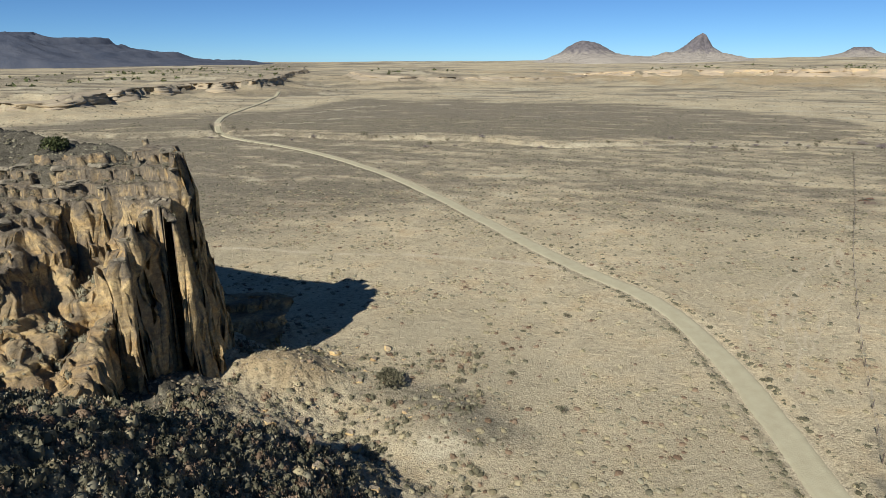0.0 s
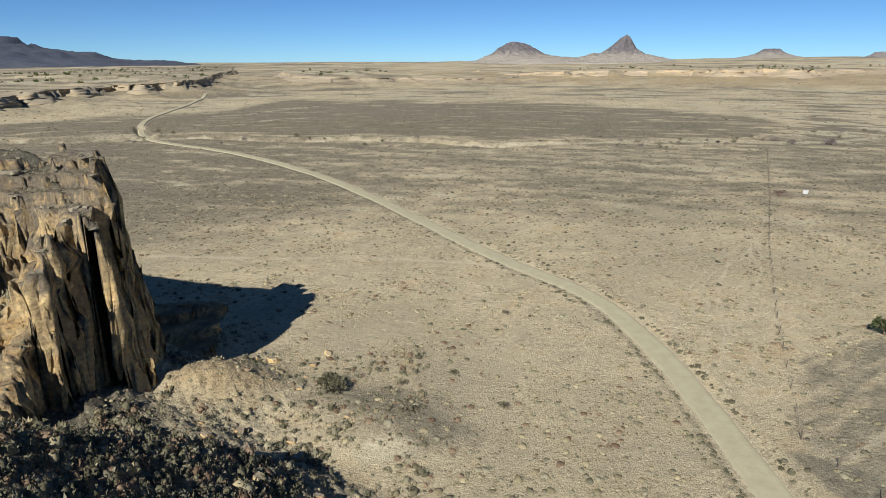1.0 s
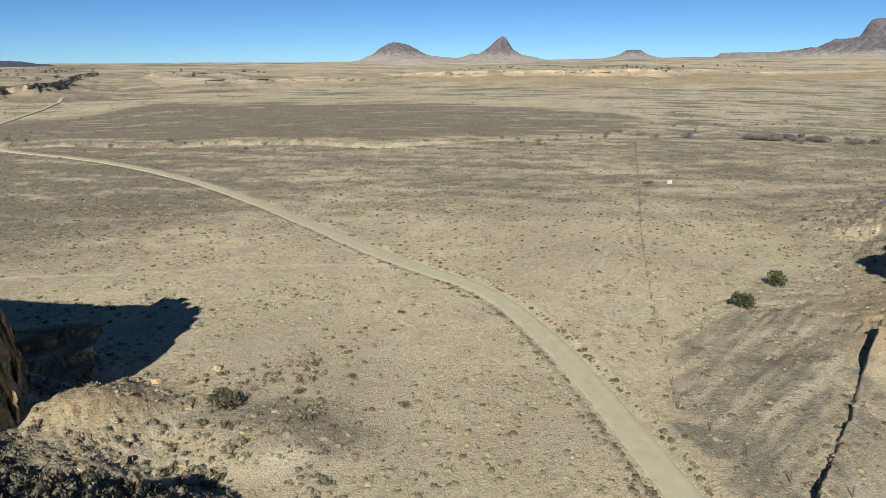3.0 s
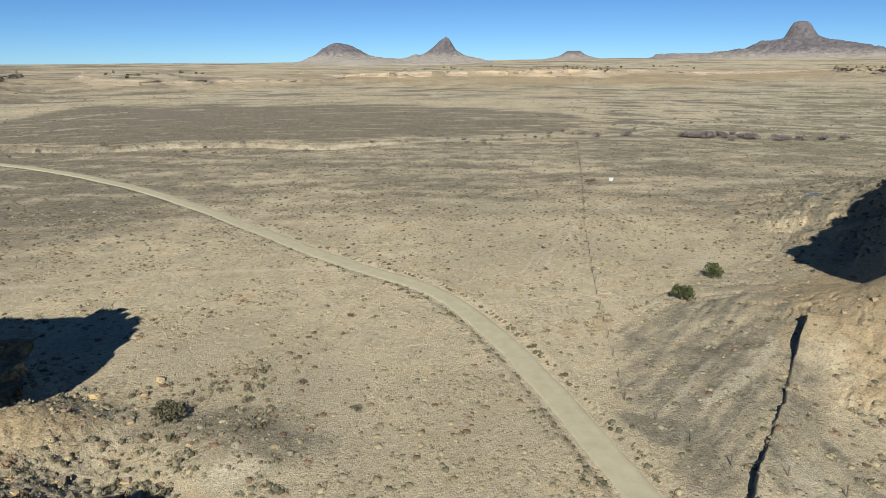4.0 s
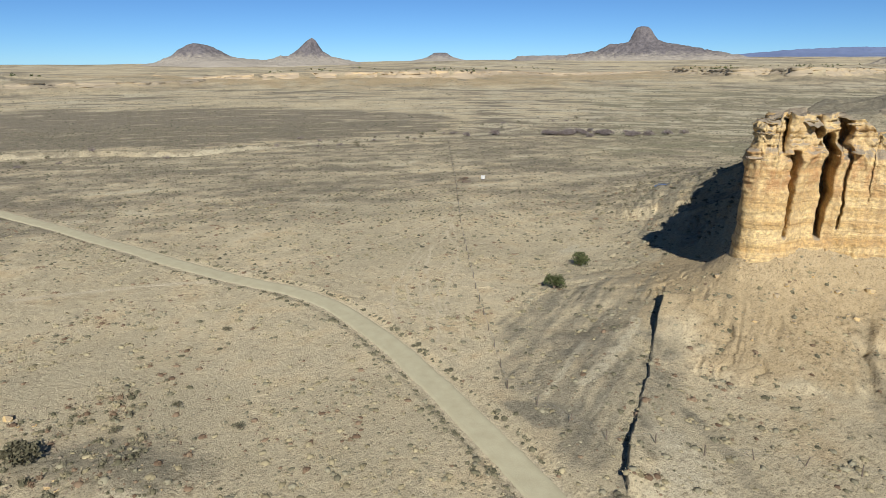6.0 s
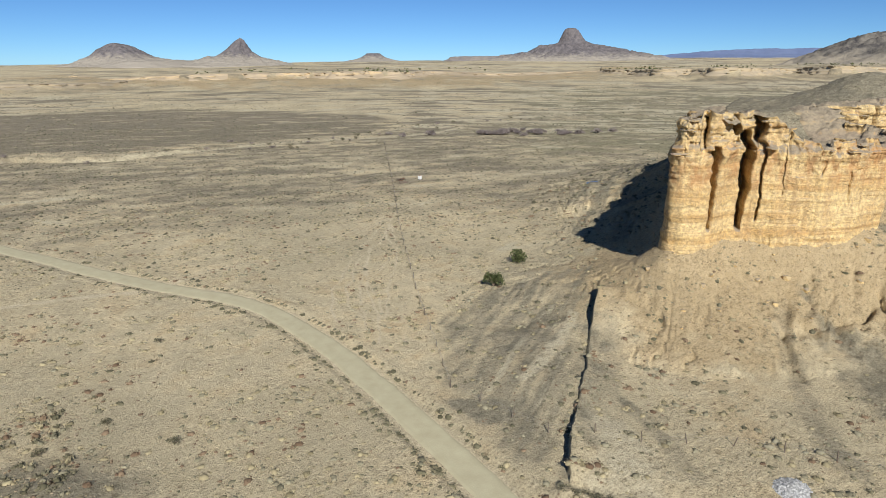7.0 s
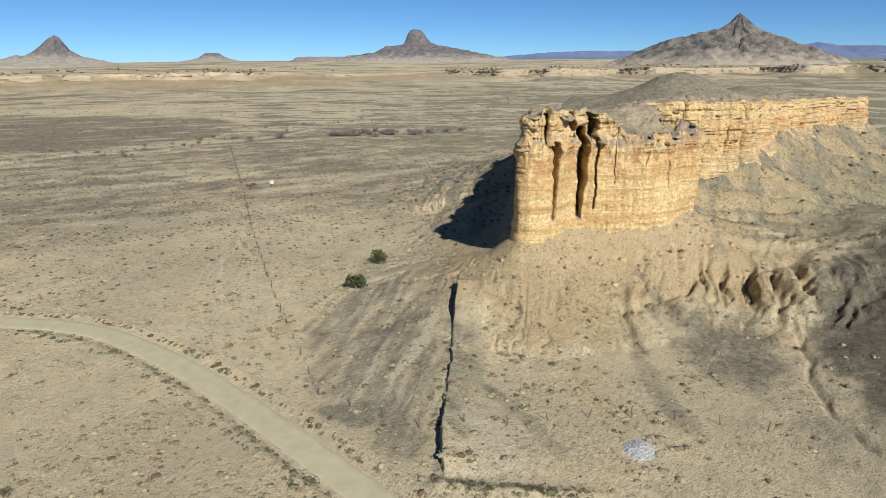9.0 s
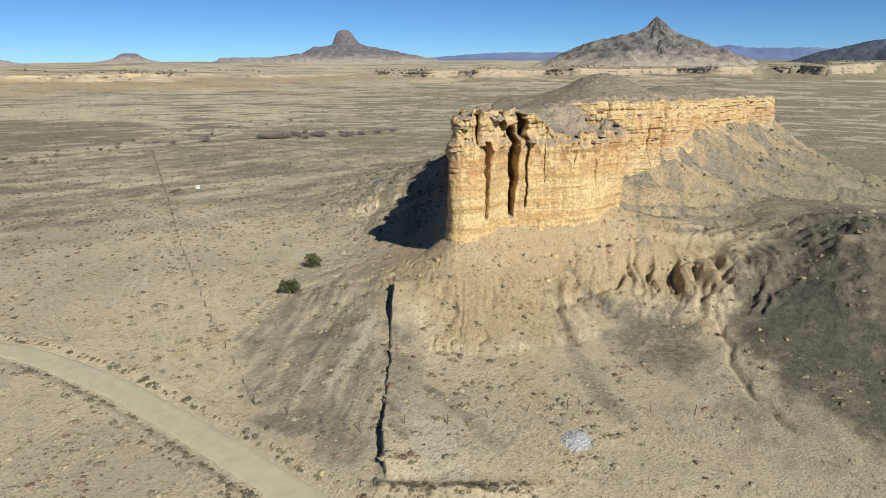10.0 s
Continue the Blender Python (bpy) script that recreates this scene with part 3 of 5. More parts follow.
def strip(x, y, line, half):
    """1 along a line, falling off past half metres to either side."""
    d, _, _ = to_line(x, y, line, 12)
    d = d + 0.8 * half * fbm(x / 3, y / 3, 4.0)
    return np.clip(1.6 - d / half, 0, 1)


GREY_SLOPE = [(60, 74), (69, 78), (78, 76), (92, 68), (84, 61), (70, 51.8), (61, 45.4), (48, 37.2), (43, 33.5), (40.5, 38), (42, 47), (45, 56), (52, 66)]
LOW_GREY = [(42.4, 52.5), (45.6, 49), (49.6, 45.6), (46, 43.6), (42.2, 45.5)]
PALE_FAN = [(53.5, 38.4), (55, 35), (51, 27), (47, 23), (42, 29), (42.5, 31.5)]
DARK_SHALE = [(101.5, 34), (100, 27), (103, 14), (97, 11.5), (88, 10), (80, 9), (80, 17), (86, 23)]
MOUND = [(117, 9), (103, 6.5), (94, 5.5), (90, 1.5), (82, -5), (72, -15), (80, -40), (150, -45), (160, -2), (136, 4)]
COW_TRAILS = [[(90, 133), (80, 121), (67, 108), (55, 92), (46, 76)], [(91, 134), (78, 118), (64, 107), (51, 90), (48, 80)], [(89, 132), (80, 117), (71, 103), (60, 90), (51, 78)], [(88, 131), (74, 119), (61, 106), (50, 93), (44, 82)],
              [(80, 121), (72, 106), (58, 94), (50, 78)], [(71, 113), (60, 98), (54, 84), (45, 71)]]
PALE_LINES = [[(-118, 470), (-101, 483), (-90, 508), (-71, 551), (-47, 582), (-23, 581), (5, 590)], [(-90, 410), (-78, 417), (-66, 435), (-50, 440)], [(-176, 676), (-144, 730), (-67, 769), (67, 747), (169, 689), (188, 636)], [(180, 640), (240, 590), (330, 520)],
              [(-110, 395), (-95, 388), (-84, 396)], [(60, 292), (120, 301), (160, 297), (210, 285), (260, 300)], [(300, 420), (380, 380), (470, 350)], [(330, 340), (420, 300), (520, 250)], [(260, 420), (330, 400), (420, 320)]]


def soil_masks(x, y, z):
    r, az = np.hypot(x, y), np.degrees(np.arctan2(x, y))
    lr = np.log(np.maximum(r, 1.0))
    wide = fbm(x / 160 + 7, y / 90, 2.0, 4)
    tx, ty = x * 0.9 - y * 0.43, x * 0.43 + y * 0.9          # along and across the drainage of the flat
    streak = 0.7 * fbm(tx / 46, ty / 13, 1.0, 5) + 0.5 * fbm(x / 9, y / 6, 2.0, 4)
    band = fbm(az / 9, lr * 16, 3.0, 5)
    thin = fbm(az / 5, lr * 46, 5.0, 4)
    d_bank, _, s_bank = to_line(x, y, BANK)
    bank = s_bank * d_bank + 2.5 * fbm(x / 12, y / 12) + 5 * fbm(x / 40 + 3, y / 40)
    # the brushy flat past the cut bank, the streaked flats round it
    rout = np.interp(az, [-40, -20, -14, -8, 10, 18, 25, 32, 37], [520, 520, 560, 700, 640, 610, 560, 500, 400])
    plain = step(0, 22, bank) * (1 - step(-60, 40, r - rout + 60 * band)) * (1 - step(28, 38, az + 14 * band))
    brush = plain * (0.85 + 0.8 * thin)
    brush = np.maximum(brush, 0.78 * step(95, 200, r + 30 * wide) * (1 - step(0, 16, bank)) * np.clip(0.66 - 0.9 * streak + 0.3 * step(8, -14, az), 0, 1))
    brush = np.maximum(brush, step(560, 760, r) * (0.30 + 1.5 * band + 0.7 * thin))
    brush = np.maximum(brush, 0.85 * step(24, 38, az) * step(230, 340, r) * (1 - step(900, 1300, r)) * step(-0.12, 0.3, thin + 0.7 * band))
    off_mesa = 1 - bump(x, y, 150, 20, 95, 60)
    brush = np.maximum(brush, 0.75 * step(-9, -16, az) * step(540, 640, r) * np.clip(0.6 + 1.2 * band + 0.8 * thin, 0, 1))
    pale = 0.7 * np.clip(1.2 - np.abs(bank + 0.8) / 1.5, 0, 1) * (1 - 0.7 * step(60, 130, x)) * np.clip(0.7 + 1.6 * perlin(x / 22, y / 22), 0.1, 1)
    pale = np.maximum(pale, step(300, 420, r) * (1 - 0.75 * plain) * np.clip(2.4 * band - 3.0 * thin - 0.35 + 0.3 * step(30, 45, az), 0, 0.9))
    pale = np.maximum(pale, np.clip(2.4 * (streak - 0.2), 0, 0.75) * step(120, 200, r) * (1 - step(0, 20, bank)) * off_mesa)
    for line in PALE_LINES:
        pale = np.maximum(pale, 0.75 * strip(x, y, smooth_line(line, 4), 2.6))
    green = 0.7 * bump(x, y, 172, 6, 52, 28) + step(34, 52, az) * step(190, 320, r) * (0.55 + 0.5 * band) * (1 - step(900, 1300, r)) + step(78, 90, az) * step(120, 170, r)
    # the eastern talus: ochre under the cliff, grey tongues of shale down it
    d_e, s_e, _ = to_line(x, y, OUT_E + OUT_E[:1], 80)
    in_e = inside(x, y, OUT_E)
    ochre = np.where(in_e, 0.2, np.clip(1.25 - d_e / (24 + 9 * fbm(x / 8, y / 8)), 0, 1))
    ochre = ochre * (1 - 0.15 * step(122, 136, x)) + 0.4 * bump(x, y, 68, 30, 22, 10, 30) + 0.6 * bump(x, y, 48.5, 43.5, 3.5, 2)
    ochre = np.maximum(ochre, 0.95 * bump(x, y, 112, 17, 9, 11))
    tongue = np.clip(1.6 * fbm((x * 0.4 - y * 0.9) / 5.5, (x * 0.9 + y * 0.4) / 30, 8.0) + 0.1, 0, 0.7)
    slope = np.clip(1.3 - d_e / 60, 0, 1) * ~in_e
    west_lee = patch(x, y, GREY_SLOPE, 3.0)
    comb = fbm((x * 0.42 - y * 0.9) / 1.6, (x * 0.9 + y * 0.42) / 16, 7.0, 4)
    shale = np.where(in_e, 0.75, 0) + 0.62 * west_lee * (1 + 0.9 * comb) + 0.75 * patch(x, y, LOW_GREY, 1.2) + 0.5 * bump(x, y, 84, 84, 10, 4, 35)
    shale = shale + 0.55 * strip(x, y, [(73, 51.5), (66, 45.6), (57, 39.6), (50, 34.5)], 2.3) + 0.5 * strip(x, y, [(58, 36), (55.9, 30.2), (52.6, 24.8)], 1.2)
    shale = shale + 0.5 * strip(x, y, [(97.5, 36), (91.5, 33.2), (82, 27), (73.7, 22.5), (66, 15)], 1.7) + 0.85 * patch(x, y, DARK_SHALE, 3.5) * (0.85 + 0.6 * fbm(x / 6, y / 3)) + 0.8 * patch(x, y, MOUND, 4.0)
    # past x 122, grey streaks in the colour imitate shade between the talus ribs
    shale = shale + slope * tongue * step(95, 112, x) + step(122, 134, x) * slope * np.clip(0.32 + 1.6 * fbm((x + 0.55 * (y - 20)) / 3.4 + fbm(x / 9, y / 9), d_e / 40, 5.0, 4), 0, 0.9) + 0.55 * bump(x, y, 78, 0, 26, 16) * (0.8 + 0.9 * fbm(x / 8, y / 4, 3.0))
    shale = shale * (1 - 0.8 * bump(x, y, 112, 18, 9, 10))
    dark = 0.75 * patch(x, y, MOUND, 5.0) * (0.85 + 0.5 * fbm(x / 7, y / 7, 3.0)) + 0.4 * patch(x, y, DARK_SHALE, 5.0) * step(-0.1, 0.3, fbm(x / 5, y / 9, 2.0)) + 0.55 * strip(x, y, [(62, 62), (66.9, 59.4), (71.5, 57.8)], 1.8) + 0.35 * west_lee * np.clip(-1.5 * comb, 0, 1)
    # promontory top and brushy slope: grey soil painted darker for weaker sunlight there
    dark = dark + 1.3 * inside(x, y, OUT_W) + 0.75 * step(2.0, 6, z) * (x < 12) * (y < 66) * (r < 80) * (1 - bump(x, y, -19.5, 69.5, 7, 6))
    dark = dark + 0.4 * bump(x, y, 84, -4, 24, 15) * (0.7 + fbm(x / 8, y / 5, 6.0)) + 0.35 * step(150, 190, x) * slope + 0.3 * strip(x, y, [(103, 10.5), (95.2, 7.8), (91, 6.2), (86.8, 5.8), (79, 2), (74, -2)], 0.35)
    pale = np.maximum(pale, 0.85 * strip(x, y, [(53, 48.8), (56, 49.3), (59, 50.4), (65.8, 53.3), (73, 57.4)], 0.9) * np.clip(0.9 + fbm(x / 2, y / 2), 0, 1))
    pale = np.maximum(pale, 0.7 * strip(x, y, [(48, 50.2), (56, 54), (62, 57.2)], 0.5) + 0.6 * west_lee * np.clip(1.6 * comb - 0.25, 0, 1))
    pale = np.maximum(pale, 0.65 * patch(x, y, PALE_FAN, 2.5) + 0.75 * bump(x, y, 95, 94, 6, 2.4, 15) + 0.6 * bump(x, y, 103, 91, 8, 1.6, -5))
    # round the western promontory
    d_w, s_w, _ = to_line(x, y, OUT_W + OUT_W[:1], 80)
    in_w = inside(x, y, OUT_W)
    shale = shale + np.where(in_w, 1.0, 0.9 * np.clip(1.2 - d_w / 50, 0, 1) * front_w(x, y)) + 0.9 * bump(x, y, 3, 59, 8, 5) + 0.75 * bump(x, y, -4, 68, 9, 4.5) + 0.35 * bump(x, y, 8, 75, 8, 3)
    ochre = np.maximum(ochre, 0.9 * bump(x, y, -19.5, 69.5, 7, 6, 30) + 0.3 * np.clip(0.4 + 2 * fbm(x / 16, y / 16, 9.0), 0, 1) * bump(x, y, 5, 95, 42, 34))
    pale = np.maximum(pale, 0.95 * bump(x, y, -0.5, 56.5, 4, 2.2) + 0.5 * bump(x, y, -12, 62, 5, 2))
    for pts, tall, reach, depth in FAR_RIMS:
        far = r > 430
        xf, yf = x[far], y[far]
        df, sf, side = to_line(xf, yf, pts, 400)
        k = np.clip(1 - df / (reach * np.clip(1 + 0.9 * fbm(xf / 150, yf / 150, 5.0), 0.45, 1.6)), 0, 1) * ~beyond_rim(xf, yf, pts)
        ochre[far] = np.maximum(ochre[far], np.clip(1.15 * k ** 0.8 * (1 + 1.6 * fbm(xf / 45, yf / 45, 0.0, 5) + 0.9 * fbm(z[far] / 1.7 + 0.5 * fbm(xf / 90, yf / 90), xf / 300, 7.0)), 0, 0.85) * (0.85 if reach > 300 else 0.5))
        brush[far] = np.maximum(brush[far] * (1 - 0.9 * step(0, 0.5, k)), k * np.clip(0.1 + 1.8 * fbm(xf / 30, yf / 30, 4.0, 5), 0, 0.6))
        pale[far] = pale[far] * (1 - step(0.1, 0.6, k))
    brush = np.maximum(brush, step(600, 760, r) * np.clip(0.42 + 0.2 * step(-4, -14, az) + 0.9 * band + 0.5 * thin, 0, 0.8) * (1 - 0.4 * ochre))
    brush = np.maximum(brush, (0.55 + 1.2 * band + 0.9 * thin) * step(70, 82, az) * step(150, 230, r))
    brush = np.maximum(brush, 0.9 * strip(x, y, [(560, 400), (614, 359), (610, 287), (588, 251)], 6) + 0.9 * strip(x, y, [(450, 20), (427, -9), (425, -40)], 4) + 0.9 * strip(x, y, [(923, 60), (958, -6), (915, -70)], 6))
    d1, _, _ = to_line(x, y, TRACK_W, 8)
    d2, _, _ = to_line(x, y, TRACK_E, 8)
    d3, _, _ = to_line(x, y, ROAD, 10)
    dust = np.maximum.reduce([np.clip(1.3 - d1 / 1.1, 0, 1) * np.clip(0.75 + perlin(x / 4, y / 4), 0, 1), np.clip(1.2 - np.abs(np.abs(d2) - 0.9) / 0.4, 0, 1), np.clip(1.2 - d3 / 3.0, 0, 1)])
    for line in COW_TRAILS:
        d4, _, _ = to_line(x + 1.3 * perlin(x / 6, y / 6, 3.0), y + 1.3 * perlin(x / 6, y / 6, 7.0), smooth_line(line, 4), 4)
        dust = np.maximum(dust, 0.75 * np.clip(1.3 - d4 / 0.35, 0, 1))
    dots = (0.12 + 0.88 * step(110, 200, r)) * (1 - step(2000, 3500, r)) * (1 - np.clip(dust, 0, 1)) * (1 - 0.5 * np.clip(ochre, 0, 1)) * ~in_e * ~in_w
    return dict(dark=np.clip(dark, 0, 1.3), dots=dots, brush=np.clip(brush, 0, 1), pale=np.clip(pale, 0, 1), green=green, ochre=np.clip(ochre, 0, 1), shale=np.clip(shale, 0, 1), dust=dust)


def build_ground():
    a, r = np.meshgrid(np.radians(AZ), RAD)
    x, y = (r * np.sin(a)).ravel(), (r * np.cos(a)).ravel()
    x, y = x + 0.4 * np.exp(-np.hypot(x, y)), y + 0.3 * np.exp(-np.hypot(x, y))
    z = height(x, y)
    n = len(AZ)
    f = grid_faces(len(RAD), n, True)[:, ::-1]
    ob = mesh_object("ground", np.stack([x, y, z], -1), f, SOIL, True)
    for k, v in soil_masks(x, y, z).items():
        layer(ob, k, v)
    return tagged(ob, "dry tan desert floor with scattered scrub and grey shale slopes", "ground", kind="structure")


build_ground()


def build_road():
    pts = np.array(ROAD)
    seg = np.hypot(*np.diff(pts, axis=0).T)
    s = np.concatenate([[0], np.cumsum(seg)])
    t = np.concatenate([np.arange(0, 200, 0.6), np.arange(200, s[-1], 2.5)])
    cx, cy = np.interp(t, s, pts[:, 0]), np.interp(t, s, pts[:, 1])
    k = 5 
    cx, cy = (np.convolve(np.pad(c, k, "edge"), np.ones(2 * k + 1) / (2 * k + 1), "valid") for c in (cx, cy))
    dx, dy = np.gradient(cx), np.gradient(cy)
    ln = np.hypot(dx, dy)
    nx, ny = -dy / ln, dx / ln
    across = np.linspace(-1, 1, 15)
    half = 1.98 + 0.3 * fbm(t / 6, 0.3)[:, None] * np.sign(across)[None] + 0.18 * fbm(t[:, None] / 0.9, np.sign(across)[None] * 4.0)
    w = across[None] * half
    x, y = cx[:, None] + nx[:, None] * w, cy[:, None] + ny[:, None] * w
    z = height(x.ravel(), y.ravel()).reshape(x.shape)
    r = np.hypot(x, y)
    z = z + (0.10 + np.clip(r - 150, 0, 600) * 0.0012) * (1 - across[None] ** 8 * 1.4)
    ob = mesh_object("dirt_road", np.stack([x, y, z], -1).reshape(-1, 3), grid_faces(len(t), 15)[:, ::-1], ROADM, True)
    layer(ob, "rut", np.exp(-((np.abs(w) - 0.95) / 0.4) ** 2) * (0.6 + 0.6 * fbm(t / 9, 5.0)[:, None]))
    tagged(ob, "graded tan dirt road curving across the desert flat", "road", kind="structure")


build_road()


# ---------------------------------------------------------------- cliffs
def cell(a, b, seed):
    """A random number from 0 to 1 for each cell of a grid."""
    ia, ib = np.floor(a).astype(int), np.floor(b).astype(int)
    return _perm[_perm[(ia + seed) & 255] + (ib & 255)] / 255.0


def cliff(name, rim, outward, profile, mat, ds, dz, label, fissures=(), amp=1.0, cap=4.0, rim_height=None, ledge=1.0, cracks=1.0, column=1.0, block=0.3, per=5, where=lambda x, y: (y < 54) & (x < 127), fine=None, crust=None, row=1.15, lumps=0.4, shear=0.0, lip=1.0, split=lambda x, y: 1.0, plan=0.0):
    """A rock wall along a rim. profile(S, V, x, y) gives the distance out from the rim, the height and how much the rock juts;
    outward: 1 left of the way, -1 right. fissures: bearing, half width, depth, lower and upper end."""
    pts = np.array(smooth_line(rim, per))
    seg = np.hypot(*np.diff(pts, axis=0).T)
    ss = np.concatenate([[0], np.cumsum(seg)])
    s = np.arange(0, ss[-1], ds)
    px, py = np.interp(s, ss, pts[:, 0]), np.interp(s, ss, pts[:, 1])
    dx, dy = np.gradient(px), np.gradient(py)
    k = max(2, int(1.2 / ds))
    dx, dy = (np.convolve(np.pad(c, k, "edge"), np.ones(2 * k + 1), "valid") for c in (dx, dy))
    ln = np.hypot(dx, dy)
    nx, ny = -dy / ln * outward, dx / ln * outward
    if fine:
        sel = fine(px, py) | (np.arange(len(s)) % 4 == 0)
        s, px, py, nx, ny = s[sel], px[sel], py[sel], nx[sel], ny[sel]
    v = np.linspace(0, 1, dz)
    S, V = np.meshgrid(s, v)
    d, z, juts = profile(S, V, px[None], py[None])
    zt = z[-1:]
    # beds stand out and fall back; blocks and columns part along joints
    bed = perlin(z / 1.3 + 0.25 * fbm(S / 9, z / 9), S / 60, 3.0) + 0.55 * perlin(z / 0.45, S / 25, 8.0)
    bed = (0.45 + 0.9 * step(-0.2, 0.3, fbm(S / 8, z / 5, 9.0))) * np.sign(bed) * np.abs(bed) ** 0.5 * 0.5 * ledge * (1 + (lip - 1) * step(0.72, 0.8, V))
    wob = S + 0.7 * fbm(S / 5, z / 4, 6.0)
    col = np.abs(perlin(wob / 5.5, z / 40, 1.0)) * 2.0 - 0.5
    joint = -1.3 * np.exp(-(perlin(wob / 3.3, z / 60, 9.0) / 0.03) ** 2) * np.clip(0.4 + 1.6 * perlin(S / 7, z / 6, 4.4), 0, 1) * cracks * split(px[None], py[None])
    deep = (split(px[None], py[None]) - 1) / 2.2
    joint = joint - 2.4 * deep * np.exp(-(perlin(wob / 8, z / 50, 3.3) / 0.055) ** 2) + (0.5 + 1.5 * deep) * plan * (cell(wob / (3.7 + 3 * deep), 0 * z, 41) - 0.5)
    zw = z + 0.3 * fbm(S / 6, z / 3, 2.5)
    rows = cell(zw / row, 0 * z, 11) * 7
    blocks = cell(wob / (1.5 + 0.25 * np.floor(rows)) + rows * 3.1, zw / row, 5) - 0.5
    rough = lumps * fbm(S / 2.6, z / 2.6, 5.0, 5, 0.6)
    off = (bed + column * col + joint + rough + 2 * block * blocks) * amp * juts
    az = np.degrees(np.arctan2(px, py))
    gap = 0 * z
    for a0, w, depth, z0, z1 in fissures:
        s0 = s[np.argmin(np.abs(az - a0) + 100 * ~where(px, py))]
        lean = 0.6 * perlin(z / 3.5, a0) + 0.25 * perlin(z / 1.1, a0)
        gap = gap + depth * np.exp(-np.abs((S - s0 + lean) / (w * (0.5 + 0.6 * step(z0, min(z1, 33), z)))) ** 3) * step(z0 - 0.7, z0 + 0.3, z) * (1 - step(z1 - 0.2, z1 + 0.6, z))
    d = d + off - gap
    slip = -shear * outward * gap
    X, Y = px[None] + nx[None] * d + ny[None] * slip, py[None] + ny[None] * d - nx[None] * slip
    rows = [(X, Y, z)]
    # the cap lies back on the ground above
    for back in np.linspace(0.06, 1.0, 16):
        e = d[-1] * (1 - back) - back * cap
        bx, by = px + nx * e, py + ny * e
        lift = np.interp(back, [0, 0.25, 0.8, 1.0], [0.2, 0.3, 0.15, -0.9])
        slab = cell(bx / 1.7 + 0.4 * fbm(bx / 3, by / 3), by / 1.3 + 0.4 * fbm(bx / 2, by / 3, 4.0), 17) - 0.5
        g = rim_height(bx, by) + lift + 0.35 * fbm(bx / 1.3, by / 1.3) + 0.7 * slab * min(1, cap / 5) * (back < 0.9)
        g = np.minimum(g, z[-1] + 0.25) if back < 0.3 else g
        rows.append((bx[None], by[None], g[None]))
    X, Y, Z = (np.concatenate([q[i] for q in rows]) for i in range(3))
    f = grid_faces(len(X), len(s))
    ob = mesh_object(name, np.stack([X, Y, Z], -1).reshape(-1, 3), f if outward < 0 else f[:, ::-1], mat)
    if crust:
        cr = np.ones(X.shape)
        cr[:dz] = crust(S, V, px[None], py[None])
        layer(ob, "crust", cr)
    tagged(ob, label, "cliff", kind="structure")
    return X[:dz], Y[:dz], Z[:dz]


def terrace(z, tread, low, high):
    """Turns a smooth rise into benches and risers."""
    k = z / tread
    f = k - np.floor(k)
    return (np.floor(k) + step(low, high, f)) * tread


